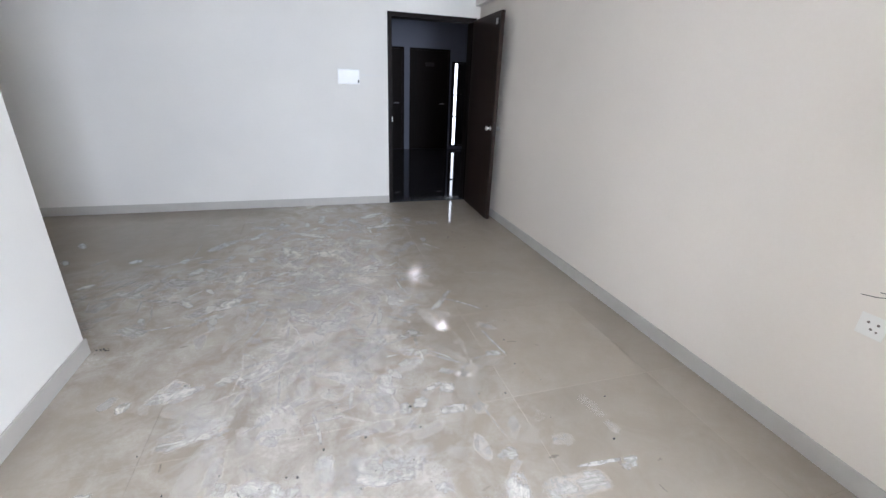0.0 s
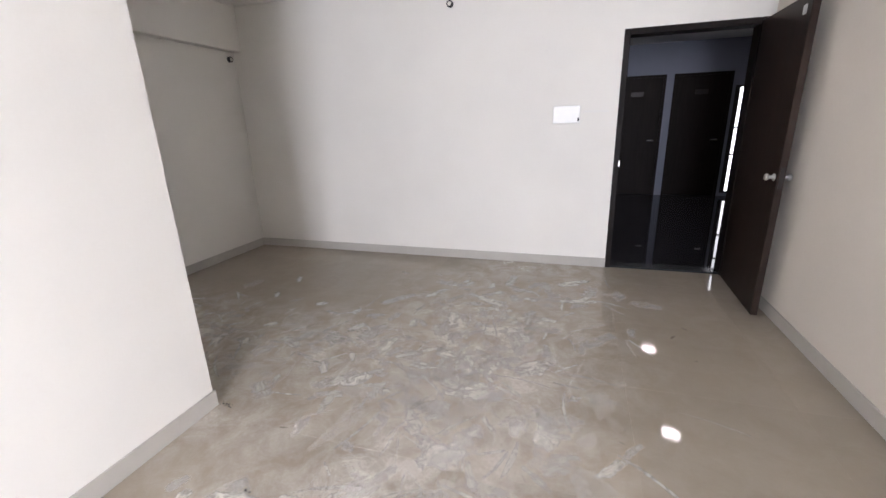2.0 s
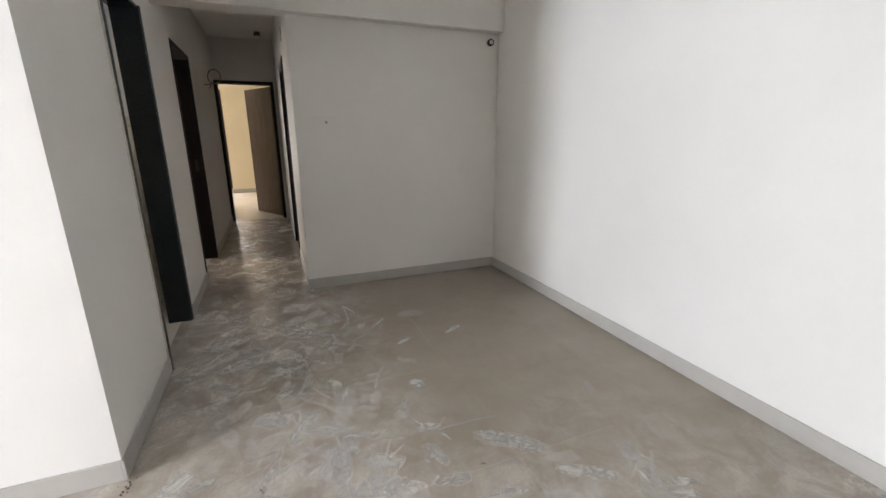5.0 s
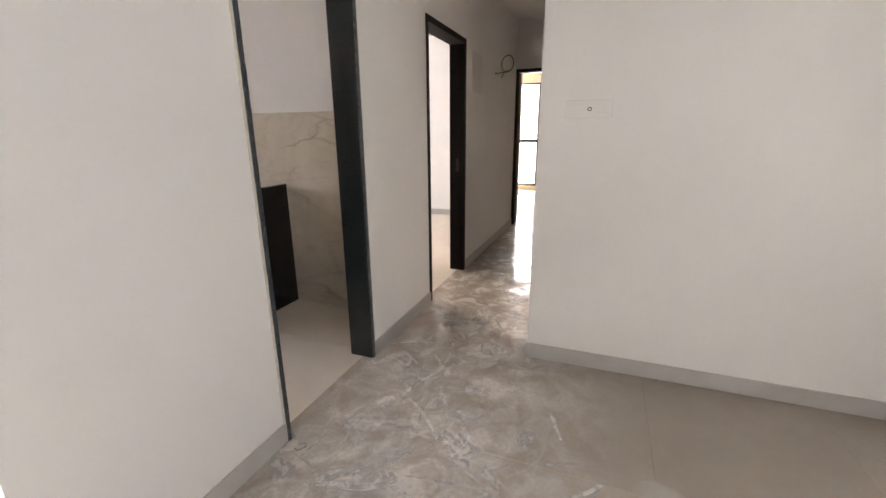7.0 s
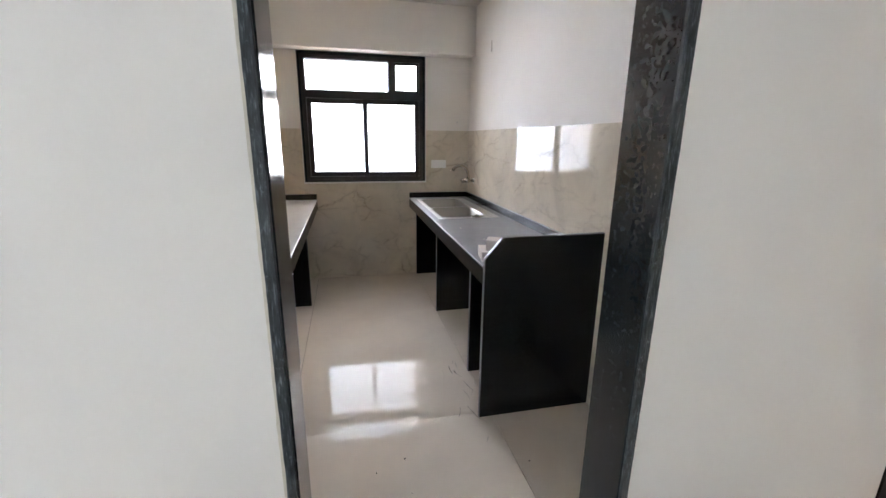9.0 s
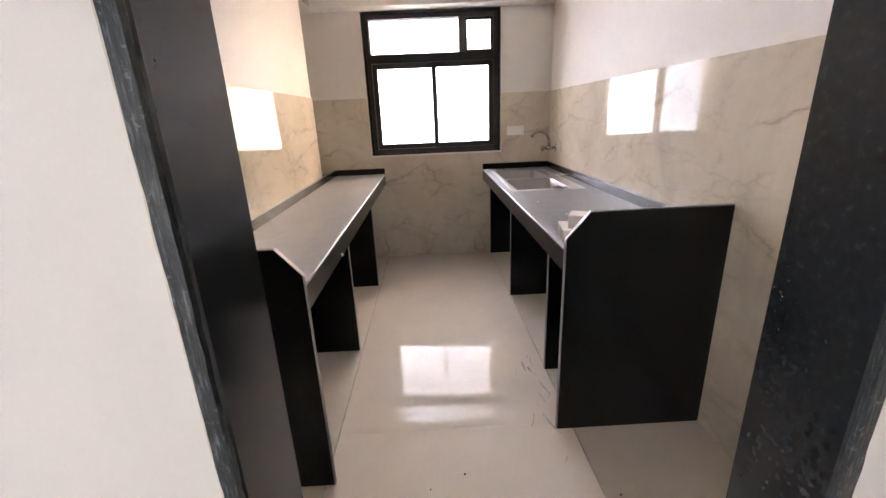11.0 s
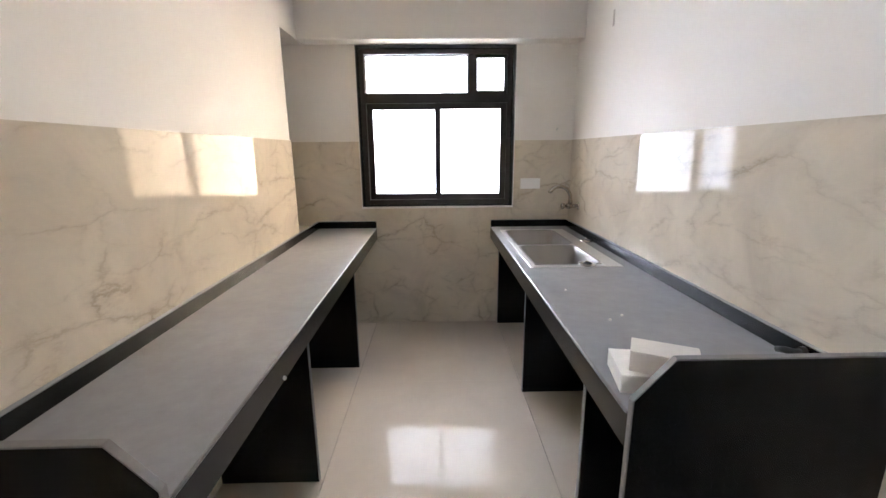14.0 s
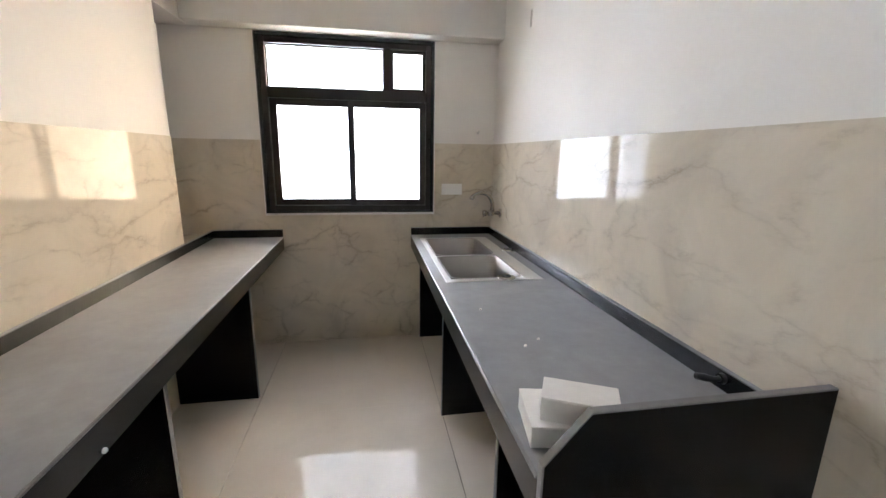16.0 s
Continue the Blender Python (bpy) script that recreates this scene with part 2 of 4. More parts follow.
# near-black base carries the lobby's lack of light, not the tile's own tone
M_LFLOOR = floor_tile("dimmed_lobby_floor_tile", (0.03, 0.03, 0.035), 0.03, 0.3)
M_GROUT = plain("beige_grout", (0.42, 0.37, 0.31), 0.9)
M_DADO = marble_tile("veined_beige_wall_tile", (0.62, 0.56, 0.455))
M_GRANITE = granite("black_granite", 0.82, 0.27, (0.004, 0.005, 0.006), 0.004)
M_EDGE = plain("polished_granite_edge", (0.17, 0.165, 0.16), 0.35, 0, 0.1, 60, 0)
M_JAMB = granite("black_granite_jamb", 0.15, 0.17, (0.013, 0.016, 0.018), 0.012)
M_CHIP = chipped("rough_cut_granite_edge")
M_WOOD = wood("dark_brown_door_veneer", (0.030, 0.019, 0.015), 0.42)
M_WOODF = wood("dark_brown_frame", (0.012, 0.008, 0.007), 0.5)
M_LEAF = wood("grey_brown_door_laminate", (0.17, 0.13, 0.105), 0.5)
M_ALU = plain("dark_bronze_aluminium", (0.028, 0.024, 0.023), 0.34, 0.5, 0.1, 20, 0.02)
M_STEEL = plain("brushed_stainless_steel", (0.68, 0.67, 0.65), 0.36, 1.0, 0.04, 6, 0)
# sink steel again, darkened so the bowls hold their shade in the colour
M_BOWL = plain("shaded_steel_bowl", (0.29, 0.275, 0.255), 0.36, 1.0, 0.04, 6, 0)
M_CHROME = plain("chrome", (0.62, 0.59, 0.55), 0.14, 1.0, 0.03, 10, 0)
M_PLASTIC = plain("white_plastic", (0.82, 0.82, 0.80), 0.35, 0, 0.03, 9, 0.02)
M_PLASTIC2 = plain("cream_plastic", (0.70, 0.67, 0.60), 0.45, 0, 0.05, 9, 0.02)
M_BLACKP = plain("black_plastic", (0.02, 0.02, 0.02), 0.45)
M_CARD = plain("off_white_cardboard", (0.80, 0.765, 0.72), 0.8, 0, 0.06, 18, 0.1)
M_CABLE = plain("grey_cable", (0.16, 0.13, 0.11), 0.6)
M_LIDSHADE = plain("brown_lid_shadow", (0.30, 0.22, 0.15), 0.9)
M_MORTAR = plain("grey_mortar", (0.50, 0.47, 0.42), 0.95, 0, 0.2, 30, 0.4)
M_PLASTER = plain("cream_plaster_filler", (0.62, 0.58, 0.48), 0.9, 0, 0.15, 40, 0.3)
M_DUST = dust_mat("pale_plaster_dust", (0.84, 0.80, 0.745), 1.0)
M_TREAD = dust_mat("pale_sole_print_dust", (0.84, 0.80, 0.745), 0.65, True)
M_SCUFF = dust_mat("dark_scuff", (0.05, 0.045, 0.04), 0.8)
M_LAMP = glow("lit_panel", (1.0, 0.93, 0.95), 40.0)
M_FROST = glow("lit_frosted_glass", (0.9, 0.95, 1.0), 4.0)

M_GLASS, gt, gb = mat_new("window_glass")
gb.inputs["Transmission Weight"].default_value = 1.0
gb.inputs["Roughness"].default_value = 0.0
gb.inputs["IOR"].default_value = 1.45

# sky and sunlit distance beyond the kitchen window
M_BACK, bt, bb = mat_new("bright_distance")
bgeo = bt.nodes.new("ShaderNodeNewGeometry")
bsep = bt.nodes.new("ShaderNodeSeparateXYZ")
bt.links.new(bgeo.outputs["Position"], bsep.inputs[0])
side = ramp_of(bt, math_of(bt, "MULTIPLY_ADD", bsep.outputs[0], 0.05), [(0.0, (0.78, 0.58, 0.37)), (0.27, (0.80, 0.66, 0.49)), (0.36, (0.82, 0.85, 0.88)), (1.0, (0.74, 0.80, 0.90))])
bb.inputs["Base Color"].default_value = (0, 0, 0, 1)
bt.links.new(side, bb.inputs["Emission Color"])
bb.inputs["Emission Strength"].default_value = 13.0


# ---- mesh helpers ----
def add_box(bm, x0, x1, y0, y1, z0, z1, bevel=0.0, seg=1):
    made = bmesh.ops.create_cube(bm, size=1, matrix=Matrix.Translation(((x0 + x1) / 2, (y0 + y1) / 2, (z0 + z1) / 2))
                                 @ Matrix.Diagonal((abs(x1 - x0), abs(y1 - y0), abs(z1 - z0), 1)))
    if bevel:
        edges = {e for v in made["verts"] for e in v.link_edges}
        bmesh.ops.bevel(bm, geom=list(edges), offset=bevel, segments=seg, affect="EDGES", profile=0.5)


def boxes(*specs, bevel=0.0, seg=1):
    bm = bmesh.new()
    for s in specs:
        add_box(bm, *s, bevel=bevel, seg=seg)
    return bm


def extrude_poly(points, axis, a, b, bevel=0.0):
    """A prism: the outline's two coordinates in the plane across the axis, from a to b along it."""
    bm = bmesh.new()
    def at(p, w):
        return {"x": (w, p[0], p[1]), "y": (p[0], w, p[1]), "z": (p[0], p[1], w)}[axis]
    f = bm.faces.new([bm.verts.new(at(p, a)) for p in points])
    out = bmesh.ops.extrude_face_region(bm, geom=[f])
    d = Vector(at((0, 0), b)) - Vector(at((0, 0), a))
    bmesh.ops.translate(bm, vec=d, verts=[v for v in out["geom"] if isinstance(v, bmesh.types.BMVert)])
    bmesh.ops.recalc_face_normals(bm, faces=bm.faces)
    if bevel:
        bmesh.ops.bevel(bm, geom=list(bm.edges), offset=bevel, segments=2, affect="EDGES", profile=0.5)
    return bm


def tube(points, radius, sides=12, caps=True):
    bm = bmesh.new()
    pts = [Vector(p) for p in points]
    rings = []
    side = None
    for i, p in enumerate(pts):
        d = (pts[min(i + 1, len(pts) - 1)] - pts[max(i - 1, 0)]).normalized()
        if side is None:
            side = d.orthogonal().normalized()
        side = (side - d * side.dot(d)).normalized()
        up = d.cross(side)
        r = radius[i] if isinstance(radius, (list, tuple)) else radius
        rings.append([bm.verts.new(p + (side * math.cos(a) + up * math.sin(a)) * r) for a in [2 * math.pi * k / sides for k in range(sides)]])
    for r0, r1 in zip(rings, rings[1:]):
        for k in range(sides):
            bm.faces.new((r0[k], r0[(k + 1) % sides], r1[(k + 1) % sides], r1[k]))
    if caps:
        bm.faces.new(rings[0][::-1])
        bm.faces.new(rings[-1])
    bmesh.ops.recalc_face_normals(bm, faces=bm.faces)
    return bm


def mesh_of(name, bm, material, smooth=False):
    me = bpy.data.meshes.new(name)
    bm.to_mesh(me)
    bm.free()
    me.materials.append(material)
    if smooth:
        for p in me.polygons:
            p.use_smooth = True
    return me


def part(name, bm, material, parent, label="", smooth=False):
    ob = new(name, mesh_of(name, bm, material, smooth))
    ob.parent = parent
    if label:
        tagged(ob, label)
    return ob


def thing(name, bm, material, label, category, group="", kind="", smooth=False):
    return tagged(new(name, mesh_of(name, bm, material, smooth)), label, category, group, kind)


def empty_thing(name, label, category, group="", kind=""):
    return tagged(new(name), label, category, group, kind)


# ---- plan ----
XR, YF, XD, YC = 3.172, 2.757, -1.976, 0.888      # living right wall, entrance wall, alcove wall, corridor's far side
KL, KR, KY = -0.224, -2.245, -3.545               # kitchen side walls and window wall
XE, XB, CEIL, KCEIL, LCEIL = -5.70, -9.60, 2.75, 2.59, 2.62
T = 0.13                                          # partition thickness

# ---- walls ----
def wall(name, label, mat, *specs):
    return thing(name, boxes(*specs), mat, label, "wall", kind="structure")


B = -0.02
wall("wall_east", "cream painted living room wall, toned darker and warmer for its bounce light", M_WALL_BOUNCE, (XR, XR + 0.15, -4.90, YF, B, CEIL))
wall("wall_north", "cream painted living room wall with the entrance door", M_WALL,
     (XD - 0.11, 2.10, YF, YF + 0.15, B, CEIL), (3.13, XR + 0.15, YF, YF + 0.15, B, CEIL), (2.10, 3.13, YF, YF + 0.15, 2.13, CEIL))
wall("wall_alcove", "cream painted end wall of the dining alcove", M_WALL, (XD - 0.11, XD, YC, YF, B, CEIL))
wall("wall_corridor_north", "cream painted corridor wall with a closed door", M_WALL,
     (-3.10, XD - 0.11, YC, YC + 0.11, B, CEIL), (XE, -3.95, YC, YC + 0.11, B, CEIL), (-3.95, -3.10, YC, YC + 0.11, 2.12, CEIL))
wall("wall_kitchen_east_pier", "cream painted wall between the room corner and the kitchen opening", M_WALL, (-0.866, 0.0, -T, 0, B, CEIL))
wall("wall_kitchen_lintel", "cream painted wall above the kitchen opening", M_WALL, (-1.634, -0.866, -T, 0, 2.12, CEIL))
wall("wall_between_openings", "cream painted wall between the kitchen and room openings", M_WALL, (-2.555, -1.634, -T, 0, B, CEIL))
wall("wall_room_lintel", "cream painted wall above the room door", M_WALL, (-3.46, -2.555, -T, 0, 2.12, CEIL))
wall("wall_corridor_south", "cream painted corridor wall with a hanging cable", M_WALL, (-6.20, -3.46, -T, 0, B, CEIL))
wall("wall_living_west", "cream painted wall between living room and kitchen", M_WALL,
     (KL, 0, -3.084, -T, B, CEIL), (-0.04, 0, -4.75, -3.084, B, CEIL), (KL, -0.04, KY, -3.084, 2.17, CEIL))
wall("wall_kitchen_west", "cream painted kitchen wall above the tiles", M_WALL, (KR - 0.115, KR, KY, -T, B, CEIL))
wall("wall_south", "cream painted outer wall with the kitchen window", M_WALL,
     (-0.602, -0.04, KY - 0.13, KY, B, CEIL), (-3.6, -1.788, KY - 0.13, KY, B, CEIL), (-6.2, -5.2, KY - 0.13, KY, B, CEIL),
     (-1.788, -0.602, KY - 0.13, KY, B, 0.976), (-1.788, -0.602, KY - 0.13, KY, 2.165, CEIL),
     (-5.2, -3.6, KY - 0.13, KY, B, 0.95), (-5.2, -3.6, KY - 0.13, KY, 2.15, CEIL))
wall("wall_balcony", "cream painted wall round the balcony opening", M_WALL,
     (0, 1.5, -4.90, -4.75, B, CEIL), (2.5, XR, -4.90, -4.75, B, CEIL), (1.5, 2.5, -4.90, -4.75, 2.2, CEIL))
# invented pier, out of view: blocks balcony light from the east wall and floor
wall("wall_light_blocker", "added unseen pier that keeps balcony light off the east wall", M_WALL_BOUNCE, (2.5, XR, -4.75, -2.75, B, 2.25))
wall("wall_room_west", "white painted wall of the second room", M_WALL, (-6.2, -6.1, KY, -T, B, CEIL))
wall("wall_corridor_end", "cream painted corridor end wall with the bedroom door", M_WALL,
     (XE - T, XE, 0.83, 2.5, B, CEIL), (XE - T, XE, 0.0, 0.83, 2.15, CEIL))
wall("wall_bedroom_north", "pale yellow bedroom wall", M_WALL_YELLOW, (XB, XE - T, 2.5, 2.65, B, CEIL))
wall("wall_bedroom_south", "pale yellow bedroom wall", M_WALL_YELLOW, (XB, -6.2, -2.65, -2.5, B, CEIL))
wall("wall_bedroom_west", "pale yellow bedroom wall with a tall window", M_WALL_YELLOW,
     (XB - 0.15, XB, -2.65, -0.93, B, CEIL), (XB - 0.15, XB, -0.24, 2.65, B, CEIL), (XB - 0.15, XB, -0.93, -0.24, B, 0.10), (XB - 0.15, XB, -0.93, -0.24, 2.38, CEIL))
wall("wall_lobby_north", "lift lobby wall above two dark doors, its grey darkened for the dim lobby", M_LOBBY,
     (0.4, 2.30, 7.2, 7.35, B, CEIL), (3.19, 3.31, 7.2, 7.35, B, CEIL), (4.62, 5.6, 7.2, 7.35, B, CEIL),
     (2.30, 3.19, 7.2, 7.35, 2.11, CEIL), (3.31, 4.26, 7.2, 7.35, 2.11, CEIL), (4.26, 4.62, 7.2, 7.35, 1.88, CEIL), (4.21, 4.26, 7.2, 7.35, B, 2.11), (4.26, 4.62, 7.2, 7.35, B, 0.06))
wall("wall_lobby_west", "lift lobby side wall, its grey darkened for the dim lobby", M_LOBBY, (0.25, 0.4, YF + 0.15, 7.35, B, CEIL))
wall("wall_lobby_east", "lift lobby side wall, its grey darkened for the dim lobby", M_LOBBY, (5.6, 5.75, YF + 0.15, 7.35, B, CEIL))
wall("wall_lobby_south", "lift lobby wall beside the entrance, its grey darkened for the dim lobby", M_LOBBY, (XR + 0.15, 5.6, YF, YF + 0.15, B, CEIL))

# unseen blockers added behind the closed doors against sky light leaking under the leaves
wall("lobby_leak_stop", "added unseen wall that stops sky light under the lobby doors", M_LOBBY, (2.2, 4.7, 7.36, 7.45, B, CEIL))
wall("corridor_leak_stop", "added unseen walls that stop sky light under the closed corridor door", M_WALL, (-4.1, -2.95, YC + 0.2, YC + 0.3, B, CEIL), (-4.1, -4.0, YC + 0.11, YC + 0.2, B, CEIL), (-3.05, -2.95, YC + 0.11, YC + 0.2, B, CEIL))
thing("ceiling", boxes((XB - 0.15, 0.0, KY - 0.13, YF + 0.15, CEIL, CEIL + 0.15), (0.0, XR + 0.15, -4.9, YF + 0.15, CEIL, CEIL + 0.15), (0.25, 5.75, YF + 0.15, 7.35, LCEIL, CEIL + 0.15)), M_CEIL,
      "plain white painted ceiling slab", "ceiling", kind="structure")
thing("ceiling_kitchen", boxes((KR, -0.04, KY, -T, KCEIL, CEIL - 0.002)), M_CEIL, "lower white painted kitchen ceiling", "ceiling", kind="structure")
thing("beam_alcove", boxes((XD - 0.10, -1.875, 0.0, YF, 2.24, CEIL - 0.002), bevel=0.006), M_WALL, "cream painted beam across the alcove and corridor mouth", "beam", kind="structure")
thing("beam_east", boxes((3.105, XR, -4.75, YF, 2.25, CEIL - 0.002), bevel=0.006), M_WALL, "cream painted beam along the living room wall", "beam", kind="structure")
thing("beam_kitchen", boxes((KR, KL, KY, KY + 0.15, 2.17, KCEIL), bevel=0.006), M_WALL, "cream painted beam above the kitchen window", "beam", kind="structure")

# glowing distance beyond the kitchen window
thing("backdrop", boxes((-22, 14, -16.2, -16.0, -8, 18)), M_BACK, "hazy bright sky and sunlit distance", "backdrop", kind="structure")

# ---- cornice ----
def cove(a, axis, lo, hi, s):
    """Stepped plaster moulding below the ceiling along a wall face at a; s is the way into the room."""
    c = CEIL - 0.001
    pts = [(a, c - 0.06), (a + s * 0.010, c - 0.058), (a + s * 0.014, c - 0.045), (a + s * 0.034, c - 0.022), (a + s * 0.048, c - 0.012), (a + s * 0.055, c), (a, c)]
    return extrude_poly(pts, axis, lo, hi)


thing("cornice_north", cove(YF, "x", -1.875, 3.105, -1), M_CEIL, "white plaster cornice below the ceiling", "cornice", kind="structure")
thing("cornice_west", cove(-1.875, "y", 0.0, YF - 0.056, 1), M_CEIL, "white plaster cornice on the beam", "cornice", kind="structure")
thing("cornice_east", cove(3.105, "y", -4.75, YF - 0.056, -1), M_CEIL, "white plaster cornice on the beam", "cornice", kind="structure")

# ---- skirting ----
S, SH = 0.011, 0.092
def skirting(name, *specs):
    return thing(name, boxes(*[(*s, 0.0, SH) for s in specs], bevel=0.002), M_SKIRT, "grey tile skirting along the wall base", "skirting", kind="structure")


skirting("baseboard_living", (XR - S, XR, -2.75, YF), (XD + S, 2.10, YF - S, YF), (0, S, -4.75, 0.0))
skirting("baseboard_alcove", (XD, XD + S, YC - S, YF))
skirting("baseboard_corridor", (-0.866, S, 0, S), (-2.555, -1.634, 0, S), (XE, -3.46, 0, S), (-3.10, XD, YC - S, YC), (XE, -3.95, YC - S, YC))
skirting("baseboard_room", (-6.1, -6.1 + S, KY, -T), (-6.1, -3.5, -T - S, -T))
skirting("baseboard_bedroom", (XB, XB + S, -0.24, 2.5), (XB, XB + S, -2.5, -0.93), (XB, XE - T, 2.5 - S, 2.5))


# ---- kitchen tiles on the walls ----
D, DT = 0.008, 1.485
dado = empty_thing("wall_tiling", "glossy beige marble-veined tiles on the kitchen walls", "wall tiles", kind="structure")
for spec in (
    (KL - D, KL, -3.084, -T, 0, DT), (KL - D, -0.04, -3.084 - D, -3.084, 0, DT), (-0.04 - D, -0.04, KY, -3.084 - D, 0, DT),
    (KR, KR + D, KY, -T, 0, DT),
    (KR + D, -1.79, KY, KY + D, 0, DT), (-0.60, -0.04 - D, KY, KY + D, 0, DT), (-1.79, -0.60, KY, KY + D, 0, 0.974),
    (KL - D, -0.866, -T - D, -T, 0, DT), (KR + D, -1.634, -T - D, -T, 0, DT)):
    part("tile_panel", boxes(spec), M_DADO, dado)
thing("ledge", boxes((KL - D, -0.048, KY + D, -3.084 - D, 0.80, 0.842), bevel=0.002), M_DADO, "tiled ledge in the kitchen wall recess", "ledge", kind="structure")


# ---- door frames and doors ----
def frame_parts(parent, axis, a, b, lo, hi, top, w, mat, name="frame_post"):
    """Two posts and a head lining an opening from a to b; lo to hi through the wall."""
    def sp(p, q, z0, z1):
        return (p, q, lo, hi, z0, z1) if axis == "x" else (lo, hi, p, q, z0, z1)
    part(name, boxes(sp(a, a + w, 0, top), bevel=0.003), mat, parent)
    part(name, boxes(sp(b - w, b, 0, top), bevel=0.003), mat, parent)
    part("frame_head", boxes(sp(a + w, b - w, top - w, top), bevel=0.003), mat, parent)


kit = empty_thing("kitchen_door_frame", "black granite lining of the doorless kitchen opening", "door frame", kind="structure")
frame_parts(kit, "x", -1.637, -0.863, -T - 0.016, 0.008, 2.12, 0.021, M_JAMB)


def ragged_strip(x0, x1, y0, y1, top, seed, amp):
    """Upright strip whose two long edges wander like a broken arris."""
    bm = bmesh.new()
    n = 150
    rows = []
    for k in range(n + 1):
        z = top * k / n
        a = amp * (noise.noise((seed, z * 9, 0)) + 0.7 * noise.noise((seed, z * 38, 5)))
        c = amp * (noise.noise((seed + 7, z * 11, 0)) + 0.7 * noise.noise((seed + 7, z * 45, 5)))
        d = y1 + 0.0012 * noise.noise((seed + 3, z * 30, 0))
        rows.append([bm.verts.new(p) for p in ((x0 + a, y0, z), (x0 + a + 0.002, d, z), (x1 + c - 0.002, d, z), (x1 + c, y0, z))])
    for r0, r1 in zip(rows, rows[1:]):
        for k in range(3):
            bm.faces.new((r0[k], r0[k + 1], r1[k + 1], r1[k]))
    bmesh.ops.recalc_face_normals(bm, faces=bm.faces)
    return bm


for x0, x1, s, sd in ((-1.640, -1.6185, -1, 2.0), (-0.8815, -0.860, 1, 5.0)):
    part("worn_edge", ragged_strip(x0, x1, 0.006, 0.016, 2.12, sd, 0.0016), M_CHIP, kit, "rough blue-grey saw-cut granite edge")
    px = x0 - 0.006 if s < 0 else x1 - 0.004
    part("plaster_line", ragged_strip(px, px + 0.010, 0.0015, 0.0095, 2.12, sd + 20, 0.002), M_PLASTER, kit, "pale cream plaster line along the granite")

room = empty_thing("room_door_frame", "dark brown wooden frame of the second room door", "door frame", kind="structure")
frame_parts(room, "x", -3.463, -2.552, -T - 0.01, 0.006, 2.123, 0.045, M_WOODF)
part("strike_plate", boxes((-3.42, -3.414, -0.075, -0.05, 0.98, 1.10), bevel=0.001), M_ALU, room)

cor = empty_thing("corridor_door", "closed dark brown door in a dark frame", "door")
frame_parts(cor, "x", -3.953, -3.097, YC - 0.012, YC + 0.115, 2.123, 0.05, M_WOODF)
part("leaf", boxes((-3.90, -3.15, YC + 0.03, YC + 0.07, 0.008, 2.07), bevel=0.002), M_WOOD, cor)

bed = empty_thing("bedroom_door", "open grey-brown laminate door in a dark frame", "door")
frame_parts(bed, "y", 0.0, 0.833, XE - T - 0.01, XE + 0.008, 2.153, 0.045, M_WOODF)


def hung_leaf(parent, hinge, free, top, thick, mat, name="leaf"):
    h, fr = Vector((*hinge, 0)), Vector((*free, 0))
    d = fr - h
    m = Matrix.Translation(h) @ Matrix.Rotation(math.atan2(d.y, d.x), 4, "Z")
    bm = boxes((0, d.length, -thick / 2, thick / 2, 0.008, top), bevel=0.002)
    bm.transform(m)
    return part(name, bm, mat, parent), m, d.length


def lever(parent, m, x, y0, sign, z, mat):
    bm = boxes((x - 0.022, x + 0.022, y0, y0 + sign * 0.008, z - 0.09, z + 0.07), bevel=0.003)
    bm.transform(m)
    plate = part("handle_plate", bm, mat, parent)
    bm = tube([(x, y0, z), (x, y0 + sign * 0.045, z), (x - 0.015, y0 + sign * 0.055, z), (x - 0.11, y0 + sign * 0.055, z)], 0.009, 10)
    bm.transform(m)
    part("handle", bm, mat, plate, smooth=True)


leaf, lm, ll = hung_leaf(bed, (XE - T - 0.03, 0.79), (-6.60, 0.39), 2.10, 0.035, M_LEAF)
lever(leaf, lm, ll - 0.06, -0.0175, -1, 1.0, M_STEEL)

ent = empty_thing("entrance_door", "open dark brown veneered entrance door in a dark frame", "door")
frame_parts(ent, "x", 2.098, 3.132, YF - 0.008, YF + 0.155, 2.13, 0.05, M_WOODF)
part("threshold", boxes((2.15, 3.08, YF + 0.005, YF + 0.15, 0.0, 0.018), bevel=0.004), M_JAMB, ent, "black granite threshold")
part("strike_plate", boxes((2.140, 2.152, YF - 0.012, YF + 0.03, 0.985, 1.04), bevel=0.002), M_STEEL, ent, "pale metal strike plate")
leaf, lm, ll = hung_leaf(ent, (3.103, YF - 0.035), (3.070, 1.868), 2.10, 0.042, M_WOOD)
for y0, s in ((-0.021, -1), (0.021, 1)):
    bm = tube([(ll - 0.06, y0, 1.0), (ll - 0.06, y0 + s * 0.006, 1.0), (ll - 0.06, y0 + s * 0.007, 1.0), (ll - 0.06, y0 + s * 0.03, 1.0), (ll - 0.06, y0 + s * 0.035, 1.0), (ll - 0.06, y0 + s * 0.05, 1.0), (ll - 0.06, y0 + s * 0.056, 1.0)], [0.026, 0.024, 0.012, 0.012, 0.022, 0.024, 0.016], 16)
    bm.transform(lm)
    part("knob", bm, M_STEEL, leaf, "round steel door knob", smooth=True)
bm = boxes((ll - 0.002, ll + 0.003, -0.011, 0.011, 0.93, 1.07), bevel=0.001)
bm.transform(lm)
part("lock_plate", bm, M_ALU, leaf)
bm = boxes((ll - 0.10, ll - 0.06, -0.030, -0.021, 1.985, 2.04), bevel=0.003)
bm.transform(lm)
part("tower_bolt", bm, M_STEEL, leaf)
